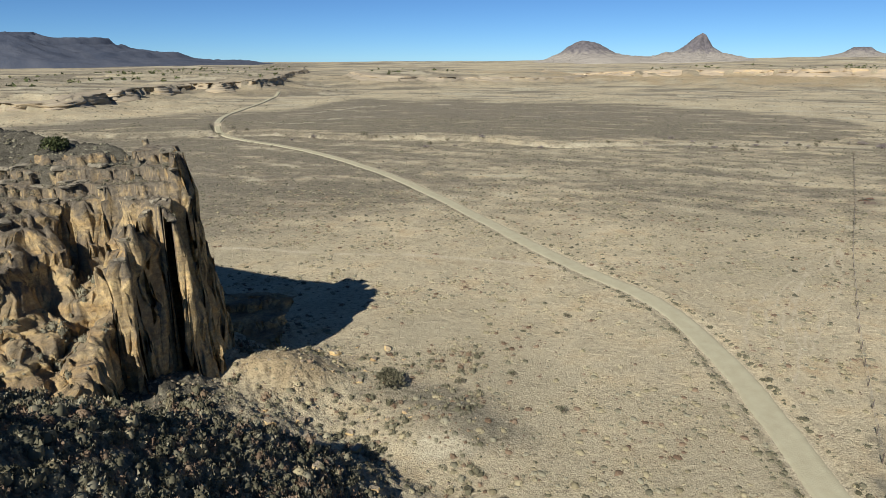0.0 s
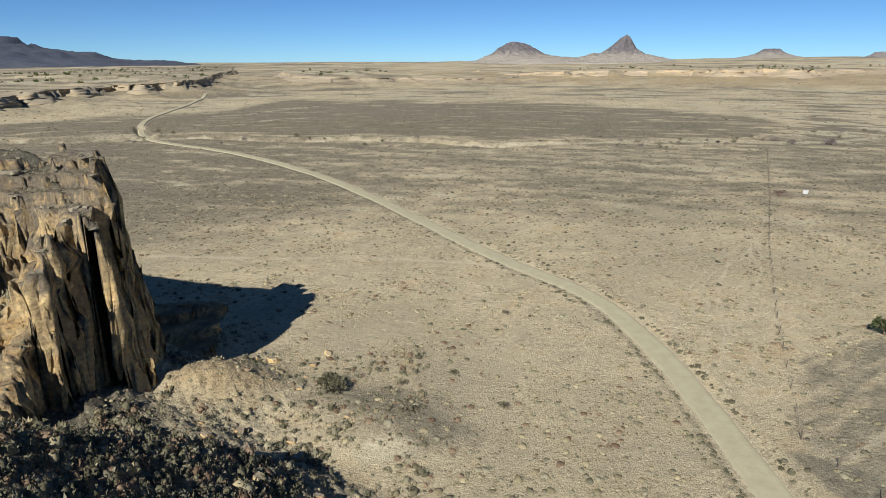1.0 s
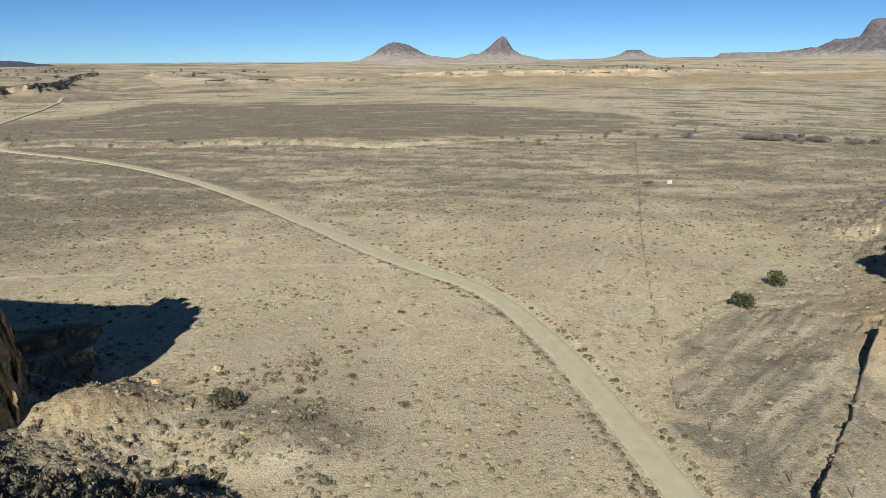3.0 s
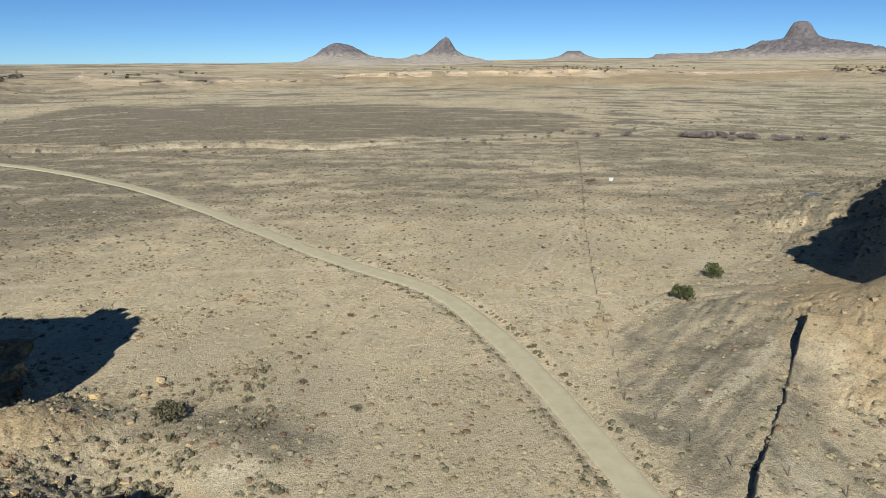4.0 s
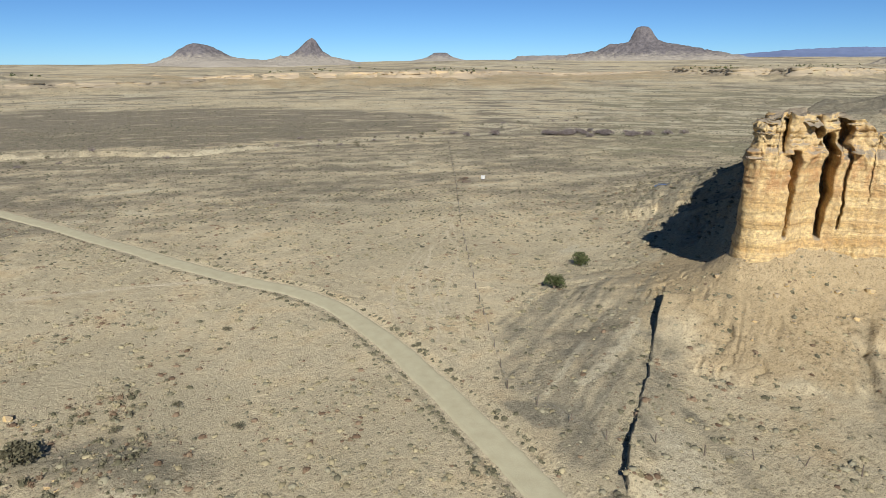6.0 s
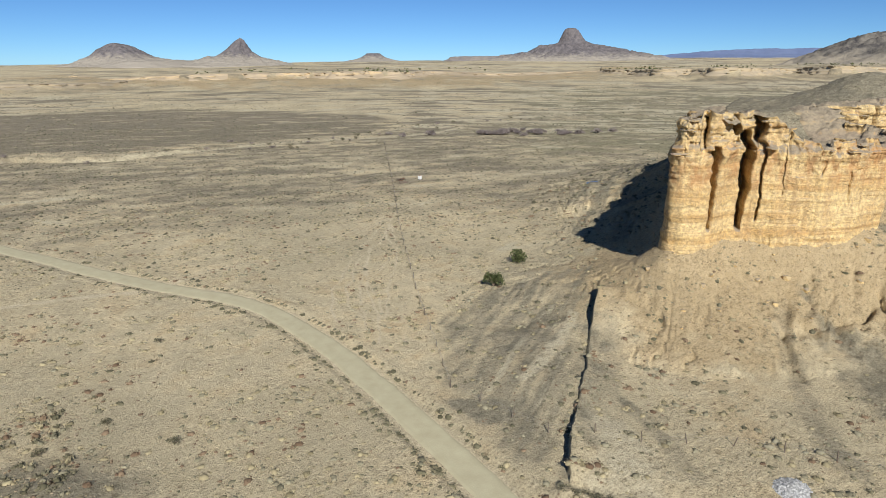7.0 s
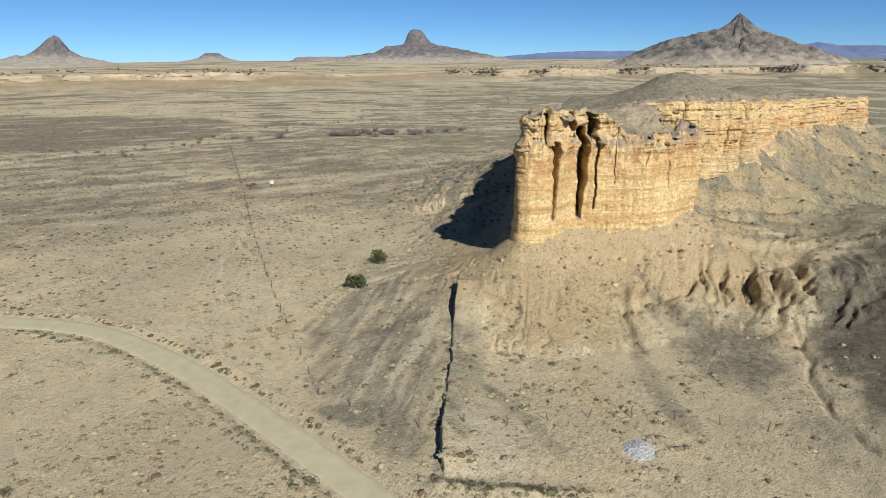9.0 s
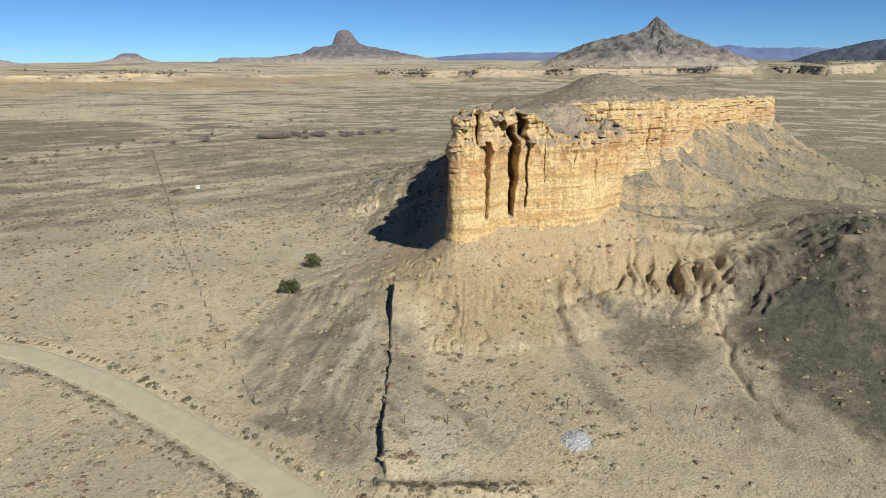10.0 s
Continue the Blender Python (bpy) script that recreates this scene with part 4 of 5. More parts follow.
def west_rock(x, y):
    """The promontory's rock: height, and metres in from its rim (negative outside)."""
    wx, wy = x + 0.5 * fbm(x / 2.2, y / 2.2, 3.0), y + 0.5 * fbm(x / 2.2, y / 2.2, 8.0)
    d, s, _ = to_line(wx, wy, RIM_W)
    d = np.where(inside(wx, wy, OUT_W), d, -d)
    fr = front_w(x, y) * step(-32.2, -34.4, x + 0.25 * (y - 57) + 0.8 * fbm(x / 2, y / 2, 7.0))
    # blocks part along joints; clefts run back from the rim
    d = d + 1.5 * (cell(s / 2.7 + 0.3 * perlin(s / 2, 1.0), 0 * s, 19) - 0.5) + 0.8 * (cell(s / 1.1, np.floor(d / 1.6), 27) - 0.5)
    d = d - 2.6 * np.exp(-(perlin(s / 5.2, 0.7) / 0.05) ** 2) * np.exp(-np.clip(d, 0, 50) / 2.5)
    top = top_w(x + 0.35 * fbm(x / 1.6, y / 1.6, 9.0), y + 0.35 * fbm(x / 1.6, y / 1.6, 11.0))
    top = top + 0.45 * (cell(x / 4.5 + 0.15 * y, y / 1.5 + 0.3 * fbm(x / 4, y / 4), 3) - 0.5) + 0.22 * (cell(x / 1.3, y / 0.8 + 0.2 * x, 23) - 0.5) + 0.12 * fbm(x / 0.5, y / 0.5, 2.0)
    top = top - 0.9 * np.exp(-(perlin(x / 6.0, y / 2.0, 2.2) / 0.05) ** 2) * np.clip(0.5 + 2 * perlin(x / 5, y / 5, 7.0), 0, 1)
    # outside: benches and risers, then an earth slope in front; a sheer wall on the flank
    out = np.clip(-d, 0, 60)
    tall = 4.6 + 2.4 * fbm(s / 6, 2.0)
    riser = tall * (0.45 * step(0, 0.35, out) + 0.55 * step(0.9, 1.5, out + 0.5 * fbm(x / 2, y / 2)))
    spur = ridged(s / 7.5 + 0.3 * fbm(x / 6, y / 6), out / 30, 4.0, 3) - 0.6
    slope = riser + 0.72 * np.clip(out - 1.5, 0, 60) - 3.4 * spur * step(0.5, 4, out) + 0.6 * fbm(x / 1.4, y / 1.4, 5.0) * step(1, 3, out)
    sheer = 27 * np.clip((1.1 - d) / (3.2 + 1.2 * fbm(s / 4, 9.0)), 0, 1) ** 1.15
    z = top + 0.06 - (slope * fr * (out > 0) + sheer * (1 - fr))
    # beds show as benches with upright risers
    bed = terrace(z + 0.5 * fbm(x / 5, y / 5, 1.0), 1.5, 0.3, 0.6) - 0.5 * fbm(x / 5, y / 5, 1.0)
    share = 0.85 * np.clip((out + 1.1 * (1 - fr)) / 0.4, 0, 1) * (1 - fr * step(1.2, 2.5, out) * 0.75)
    return z * (1 - share) + bed * share, d


gx, gy = np.meshgrid(np.arange(-68, -23, 0.16), np.arange(40, 88, 0.16))
gx, gy = gx.ravel(), gy.ravel()
gz, gd = west_rock(gx, gy)
low = height(gx, gy) - 0.5
cols = len(np.arange(-68, -23, 0.16))
gf = grid_faces(len(gx) // cols, cols)
ok = (gd > -16) & (gd < 34) & ((behind_lip(gx, gy) < 13.5) | ((gd < 5.6) & (gx > -37))) & (gz > low)
gf = gf[ok[gf].any(1) & (gz > low - 4)[gf].all(1) & ((behind_lip(gx, gy) < 14) | ((gd < 6.5) & (gx > -37.5)))[gf].all(1)]
used, gf = np.unique(gf, return_inverse=True)
ROCK, ROCK_IN = np.stack([gx, gy, gz], -1)[used], gd[used]
# hollows and noses on the upright faces
steep = step(2.0, 0.6, ROCK_IN)
ROCK[:, 0] += steep * (1.5 * perlin3(ROCK[:, 0] / 2.6, ROCK[:, 1] / 2.6, ROCK[:, 2] / 2.2) + 0.5 * perlin3(ROCK[:, 0] / 0.9 + 7, ROCK[:, 1] / 0.9, ROCK[:, 2] / 1.1))
ROCK[:, 1] += steep * (1.5 * perlin3(ROCK[:, 0] / 2.6 + 9, ROCK[:, 1] / 2.6, ROCK[:, 2] / 2.2) + 0.5 * perlin3(ROCK[:, 0] / 0.9, ROCK[:, 1] / 0.9 + 5, ROCK[:, 2] / 1.1))
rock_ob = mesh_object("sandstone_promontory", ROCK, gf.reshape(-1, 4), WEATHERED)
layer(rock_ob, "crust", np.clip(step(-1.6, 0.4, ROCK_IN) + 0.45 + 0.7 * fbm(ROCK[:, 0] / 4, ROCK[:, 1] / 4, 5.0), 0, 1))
tagged(rock_ob, "broken ochre sandstone promontory with deep clefts and dark weathered ledges", "cliff", kind="structure")
LEDGE = ROCK[(ROCK_IN > 1.0) & (behind_lip(ROCK[:, 0], ROCK[:, 1]) < 13)]


def east_profile(S, V, px, py):
    near = 1 - step(126, 130, px)
    saw = cell(S / 2.3 + 0.4 * perlin(S / 3, 1.0), 0 * S, 9)
    top = top_e(px, py) + 0.3 + 1.5 * (saw - 0.5) * near + 0.6 * (saw - 0.5)
    low = foot_e(px, py) - 3.0
    z = low + (top - low) * V
    dist = 1.5 * fbm(S / 9, z / 40, 4.0) + np.interp(z + 1.6 * fbm(S / 4, 7.0) + 0.5 * (cell(S / 1.9, 0 * S, 31) - 0.5), [8, 11.5, 14, 23.5, 25.6, 27.2, 33], [0.9, 0.5, 0.3, 0.0, 0.45, -0.5, -1.2]) * near + np.interp(V, [0, 0.25, 1.0], [2.8, 0.8, 0.0]) * (1 - near)
    juts = 0.3 + 0.25 * step(20, 24, z + 1.5 * fbm(S / 6, 2.0)) + 1.0 * step(25.0, 26.5, z + 0.8 * fbm(S / 3, 5.0)) * near + 0.5 * (1 - near)
    return dist, z, juts


EAST_FACE = cliff("sandstone_butte", RIM_E, -1, east_profile, SANDSTONE, 0.17, 126, "sunlit yellow sandstone butte with deep vertical clefts above its talus",
      rim_height=top_e, cap=8.6, fine=lambda x, y: (x < 160) & (y < 60), amp=0.9, ledge=0.55, column=0.16, block=0.28, cracks=0.45, lumps=0.6, shear=-0.55, split=lambda x, y: 1 + 2.2 * step(126, 131, x), plan=1.0,
      fissures=[(62.2, 0.6, 4.0, 27.0, 35.0), (63.1, 0.5, 5.0, 13.5, 26.4), (64.5, 0.7, 4.5, 27.6, 35.0), (65.3, 0.75, 7.0, 13.0, 28.8), (66.1, 0.85, 4.8, 27.4, 35.0),
                (66.5, 0.26, 1.5, 14.5, 27.0), (68.2, 0.14, 0.5, 19.0, 26.5), (70.8, 0.5, 0.8, 22.4, 24.2), (72.9, 0.16, 0.6, 17.5, 22.4), (74.4, 0.22, 0.9, 16.0, 23.5)])



def far_cliff(pts, tall, reach):
    bare = step(100, 200, reach)

    def profile(S, V, px, py):
        rim = rim_at(pts, tall, S)
        low = rim * 0.5 - 3
        z = low + (rim - low + 1.2 * fbm(S / 60, 1.0) + 1.4 * (cell(S / 19 + 0.4 * perlin(S / 9, 2.0), 0 * S, 13) - 0.5)) * V
        d = np.interp(V, [0, 0.35, 0.6, 1], [9, 6, 3, 1]) * (1 + 2.0 * bare) + 12 * fbm(S / 60, V * 0.4) + 3 * fbm(S / 9, V * 3)
        return d + (9 - 3 * bare) * (cell(S / 27 + 0.5 * perlin(S / 12, 1.0), 0 * S, 7) - 0.5) + 5 * (cell(S / 10 + 0.4 * perlin(S / 6, 3.0), 3 * V, 21) - 0.5), z, 1.0 - 0.4 * bare

    cliff("distant_mesa_cliff", pts, 1, profile, SANDSTONE_FAR if reach > 200 else SANDSTONE_DULL, 4.2, 20, "distant tan sandstone mesa cliff above a pale talus slope",
          rim_height=lambda x, y: rim_at(pts, tall, to_line(x, y, pts)[1]) + 0.3, cap=26, amp=2.0, ledge=0.8, cracks=0.6, column=0.3)


for pts, tall, reach, depth in FAR_RIMS:
    far_cliff(pts, tall, reach)


# ---------------------------------------------------------------- volcanic necks and far ranges
def mountain(name, dist, outline, mat, label, gully=0.12, seed=0.0, flat=1.0):
    """A peak at dist metres. outline: bearing and elevation (degrees, as seen from 40 m up) along its skyline; flat: depth against width."""
    pa, pe = np.array([p[0] for p in outline]), np.array([p[1] for p in outline])
    az = pa[np.argmax(pe)]
    cx, cy = dist * math.sin(radians(az)), dist * math.cos(radians(az))
    ux, uy, wx, wy = math.cos(radians(az)), -math.sin(radians(az)), math.sin(radians(az)), math.cos(radians(az))
    px = np.tan(np.radians(pa - az)) * dist
    ph = 40 + np.tan(np.radians(pe)) * np.hypot(dist, px)
    q1 = np.linspace(0, 1, 70) ** 0.8
    th, q = np.meshgrid(np.linspace(0, 2 * math.pi, 180, endpoint=False), q1)
    w = step(-0.3, 0.3, np.cos(th))
    h = np.interp(q * px[-1], px, ph) * w + np.interp(q * px[0], px, ph) * (1 - w)
    rad = q * (px[-1] * w - px[0] * (1 - w))
    X, Y = rad * np.cos(th), rad * np.sin(th) * flat
    tall = ph.max() - 30
    rib = ridged(th * 3.5 + 0.6 * fbm(X / 90, Y / 90, seed), q * 2.0, seed, 4)
    away = np.abs(np.sin(th)) ** 0.7
    h = h - tall * gully * 4 * q * (1 - q) * (1 - rib) * (0.25 + 0.75 * away) + tall * 0.06 * fbm(X / 55, Y / 55, seed, 6, 0.65) * (0.25 + 0.75 * step(0.05, 0.3, q))
    h = np.where(q > 0.985, 0, h)
    x, y = cx + ux * X + wx * Y, cy + uy * X + wy * Y
    ob = mesh_object(name, np.stack([x, y, h], -1).reshape(-1, 3), grid_faces(70, 180, True), mat)
    return tagged(ob, label, "mountain", kind="structure")


mountain("dome_peak", 3700, [(7.4, -0.4), (8.3, -0.15), (9.09, 0.0), (10.15, 0.45), (10.9, 0.95), (11.62, 1.4), (12.1, 1.5), (12.56, 1.47), (13.1, 1.36), (13.72, 1.15), (14.3, 0.8), (14.86, 0.5), (15.81, 0.26), (18.3, 0.1), (19.5, -0.4)],
         BASALT, "broad brown volcanic dome with pale lower slopes", 0.10, 1.0)
mountain("pointed_peak", 3600, [(15.6, -0.3), (17.6, 0.12), (18.5, 0.3), (18.97, 0.47), (19.51, 0.42), (20.1, 0.72), (20.55, 1.05), (21.2, 1.66), (21.76, 1.98), (22.06, 1.8), (22.4, 1.25), (22.67, 0.84), (23.35, 0.44), (24.67, 0.14), (26.5, -0.3)],
         BASALT, "pointed brown volcanic neck with grey scree apron", 0.10, 2.0)
mountain("low_table_hill", 4200, [(29.5, -0.1), (31.2, 0.2), (31.75, 0.33), (32.05, 0.5), (32.37, 0.73), (32.9, 0.74), (33.47, 0.73), (33.8, 0.52), (34.1, 0.36), (34.6, 0.2), (36.2, -0.1)],
         BASALT, "small flat-topped dark hill on the horizon", 0.06, 3.0)
mountain("volcanic_plug", 3900, [(43.0, 0.0), (44.6, 0.5), (46.51, 0.76), (47.49, 1.26), (48.3, 1.38), (49.14, 1.5), (49.32, 1.85), (49.45, 2.25), (49.66, 2.62), (49.95, 2.74), (50.3, 2.77), (50.62, 2.73), (50.84, 2.6), (51.1, 2.2), (51.45, 1.7), (51.9, 1.52), (53.99, 1.11), (55.67, 0.77), (58.22, 0.28), (60.0, 0.0)],
         BASALT, "flat-topped volcanic plug rising from a broad dark cone", 0.06, 4.0, 0.6)
mountain("long_low_mesa", 4300, [(38.6, 0.0), (39.5, 0.18), (39.75, 0.42), (41.0, 0.45), (42.5, 0.45), (44.0, 0.47), (44.25, 0.58), (45.5, 0.62), (47.0, 0.4), (49.0, 0.0)],
         SKIRT, "long low grey tableland on the horizon", 0.05, 9.0, 0.15)
mountain("sharp_volcanic_peak", 2600, [(66.0, -0.6), (68.2, 0.3), (69.59, 0.95), (71.46, 1.75), (73.78, 2.17), (75.59, 2.6), (76.42, 3.1), (76.62, 3.58), (76.9, 3.75), (77.39, 3.45), (78.28, 2.6), (79.19, 2.26), (80.54, 1.8), (81.89, 1.22), (83.2, 0.77), (84.5, 0.33), (86.0, -0.6)],
         BASALT_NEAR, "grey cone of scree with a sharp dark summit", 0.2, 5.0, 0.7)
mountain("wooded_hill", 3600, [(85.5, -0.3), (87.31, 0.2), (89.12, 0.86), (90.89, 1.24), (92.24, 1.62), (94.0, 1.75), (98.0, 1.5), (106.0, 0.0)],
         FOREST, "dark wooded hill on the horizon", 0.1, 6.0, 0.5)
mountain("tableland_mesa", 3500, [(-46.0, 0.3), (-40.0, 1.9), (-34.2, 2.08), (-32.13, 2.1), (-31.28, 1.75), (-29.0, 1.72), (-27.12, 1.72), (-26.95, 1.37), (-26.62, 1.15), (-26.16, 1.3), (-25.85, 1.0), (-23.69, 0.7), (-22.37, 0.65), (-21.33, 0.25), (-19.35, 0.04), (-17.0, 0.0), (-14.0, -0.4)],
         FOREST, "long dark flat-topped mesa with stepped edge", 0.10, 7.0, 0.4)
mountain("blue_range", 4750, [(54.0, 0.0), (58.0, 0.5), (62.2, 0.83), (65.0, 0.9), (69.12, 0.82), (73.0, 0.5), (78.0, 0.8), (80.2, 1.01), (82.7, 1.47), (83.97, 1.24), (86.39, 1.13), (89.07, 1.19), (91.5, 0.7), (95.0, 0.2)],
         HAZE, "faint mountain range far away, coloured blue for haze", 0.05, 8.0, 0.03)


# ---------------------------------------------------------------- plants
def clump(n, radius, tall, leaf, rng, squash=1.0, hollow=0.35):
    """A clump of small leaf triangles in a dome: verts and faces."""
    v = rng.normal(size=(n, 3))
    v[:, 2] = np.abs(v[:, 2])
    v /= np.linalg.norm(v, axis=1)[:, None]
    v *= (hollow + (1 - hollow) * rng.rand(n) ** 0.5)[:, None]
    c = v * (radius, radius, tall)
    out = rng.normal(size=(n, 3)) + v * 0.8
    out /= np.linalg.norm(out, axis=1)[:, None]
    side = np.cross(out, rng.normal(size=(n, 3)))
    side /= np.linalg.norm(side, axis=1)[:, None]
    size = (leaf * (0.6 + 0.8 * rng.rand(n)))[:, None]
    tri = np.stack([c - side * size * 0.5, c + side * size * 0.5, c + out * size], 1)
    tri[..., 2] = np.maximum(tri[..., 2], -0.05)
    return tri.reshape(-1, 3), np.arange(3 * n).reshape(-1, 3)


def scatter(name, places, sizes, templates, mat, label, category, rng, sink=0.03):
    """Many small plants that nobody could count, as one mesh."""
    verts, faces, base = [], [], 0
    pick = rng.randint(len(templates), size=len(places))
    for k, (tv, tf) in enumerate(templates):
        sel = np.where(pick == k)[0]
        if not len(sel):
            continue
        a = rng.rand(len(sel)) * 2 * math.pi
        ca, sa = np.cos(a)[:, None], np.sin(a)[:, None]
        s = sizes[sel][:, None]
        st = s * (0.75 + 0.5 * rng.rand(len(sel)))[:, None]
        x = (tv[None, :, 0] * ca - tv[None, :, 1] * sa) * s + places[sel, 0:1]
        y = (tv[None, :, 0] * sa + tv[None, :, 1] * ca) * s + places[sel, 1:2]
        z = tv[None, :, 2] * st + places[sel, 2:3] - sink
        verts.append(np.stack([x, y, z], -1).reshape(-1, 3))
        f = tf[None] + (np.arange(len(sel)) * len(tv))[:, None, None] + base
        faces.append(f.reshape(-1, 3))
        base += len(sel) * len(tv)
    ob = mesh_object(name, np.concatenate(verts), np.concatenate(faces), mat)
    return tagged(ob, label, category, kind="stuff")


def sprinkle(n, az0, az1, r0, r1, rng, power=1.0):
    """Random places in a sector, denser towards the near end by power."""
    u = rng.rand(n)
    e = 2.0 / power
    r = (r0 ** e + u * (r1 ** e - r0 ** e)) ** (1 / e)
    a = np.radians(az0 + (az1 - az0) * rng.rand(n))
    return r * np.sin(a), r * np.cos(a)


def keep(x, y, rng, chance):
    sel = rng.rand(len(x)) < chance
    return x[sel], y[sel]


def off_ways(x, y):
    d3, _, _ = to_line(x, y, ROAD, 10)
    d1, _, _ = to_line(x, y, TRACK_W, 8)
    return (d3 > 2.9) & (d1 > 1.0)


def stand(x, y):
    return np.stack([x, y, height(x, y)], -1)


def tent(rng):
    """A low solid bush for the distance: a ring of five and a crooked top."""
    a = np.arange(5) * 2 * math.pi / 5 + 0.5 * rng.rand(5)
    ring = np.stack([np.cos(a) * (0.36 + 0.25 * rng.rand(5)), np.sin(a) * (0.36 + 0.25 * rng.rand(5)), -0.06 + 0 * a], -1)
    k = np.arange(5)
    return np.concatenate([ring, [[0.2 * rng.normal(), 0.2 * rng.normal(), 0.27]]]), np.stack([k, (k + 1) % 5, 0 * k + 5], -1)


def tuft(rng, sides=6, sprigs=14, tall=1.0):
    """A low uneven mound of grass with loose sprigs round it."""
    a = (np.arange(sides) + 0.5 * rng.rand(sides)) * 2 * math.pi / sides
    wide = 0.36 + 0.2 * rng.rand(sides)
    ring = np.stack([np.cos(a) * wide, np.sin(a) * wide * 0.8, -0.08 + 0 * a], -1)
    mid = ring * (0.85, 0.85, 0) + np.stack([0 * a, 0 * a, 0.09 + 0.09 * rng.rand(sides)], -1)
    top = [[0.12 * rng.normal(), 0.12 * rng.normal(), 0.24]]
    k = np.arange(sides)
    j = (k + 1) % sides
    f = np.concatenate([np.stack([k, j, j + sides], -1), np.stack([k, j + sides, k + sides], -1), np.stack([k + sides, j + sides, 0 * k + 2 * sides], -1)])
    cv, cf = clump(sprigs, 0.62, 0.26, 0.17, rng, hollow=0.6)
    return np.concatenate([ring, mid, top, cv]) * (1, 1, tall), np.concatenate([f, cf + 2 * sides + 1])


rng = np.random.RandomState(21)
SMALL = [tuft(rng) for _ in range(10)]
TINY = [tent(rng) for _ in range(8)]
MID = [clump(38, 0.5, 0.5, 0.165, rng) for _ in range(7)]
TENTS = [tent(rng) for _ in range(10)]
BUSH = [tuft(rng, 6, 20, 1.9) for _ in range(8)]

# bunchgrass and scrub on the near flat
for grade, count, low, high, shapes in (("", 36000, 0.34, 0.95, SMALL), ("seedling_", 85000, 0.2, 0.34, TINY)):
    x, y = sprinkle(count, -40, 100, 34, 200, rng, 1.25)
    dens = 0.36 + 1.3 * fbm(x / 14, y / 14, 3.0) + 1.1 * fbm(x / 3, y / 3, 1.0)
    m = soil_masks(x, y, 0 * x)
    dens = dens * (1 - 0.6 * step(74, 82, np.degrees(np.arctan2(x, y)))) * (1 - 0.7 * np.clip(m["dust"], 0, 1)) * (1 - 0.35 * m["shale"]) * (1 - 0.45 * m["ochre"])
    ok = off_ways(x, y) & ~inside(x, y, OUT_E) & ~inside(x, y, OUT_W) & (rng.rand(len(x)) < dens)
    x, y = x[ok], y[ok]
    p = stand(x, y)
    size = low + high * rng.rand(len(x)) ** 2.6
    kind = rng.rand(len(x)) + 0.5 * fbm(x / 18, y / 18, 8.0)
    for name, lo, hi, mat, label in (("dry_bunchgrass", -9, 0.4, TUFT, "dry straw and brown bunchgrass on bare soil"),
                                     ("grey_scrub", 0.4, 0.8, SAGE, "low grey-green saltbush scrub on bare soil"),
                                     ("russet_scrub", 0.8, 9, RUST, "low russet snakeweed on bare soil")):
        sel = (kind >= lo) & (kind < hi)
        scatter(grade + name, p[sel], size[sel], shapes, mat, label, "scrub", rng)

# taller scrub in ones and twos across the flat and along the track
x, y = sprinkle(7000, -40, 88, 36, 330, rng, 1.25)
dens = 0.3 + 1.0 * fbm(x / 30, y / 30, 5.0) + 0.4 * fbm(x / 7, y / 7, 2.0)
ok = off_ways(x, y) & ~inside(x, y, OUT_E) & (rng.rand(len(x)) < dens)
x, y = x[ok], y[ok]
verge, ways = 1100, np.array(ROAD)
t = rng.rand(verge) * 75 + 12
i, f = t.astype(int), t % 1
west = rng.rand(verge) < 0.62
w = np.where(west, -(2.6 + 2.4 * rng.rand(verge) ** 1.5), 2.7 + 0.8 * rng.rand(verge) ** 2)
dx, dy = ways[i + 1, 0] - ways[i, 0], ways[i + 1, 1] - ways[i, 1]
ln = np.hypot(dx, dy)
vx, vy = ways[i, 0] + dx * f + dy / ln * w, ways[i, 1] + dy * f - dx / ln * w
ok = (rng.rand(verge) < 0.55 + 1.2 * fbm(vx / 5, vy / 5, 4.0)) & (np.hypot(vx, vy) > 30)
x, y = np.append(x, vx[ok]), np.append(y, vy[ok])
scatter("dark_scrub", stand(x, y), 0.45 + 0.8 * rng.rand(len(x)) ** 3, SMALL, DULL_GREEN, "dark dull-green shrubs dotted over the flat", "scrub", rng)

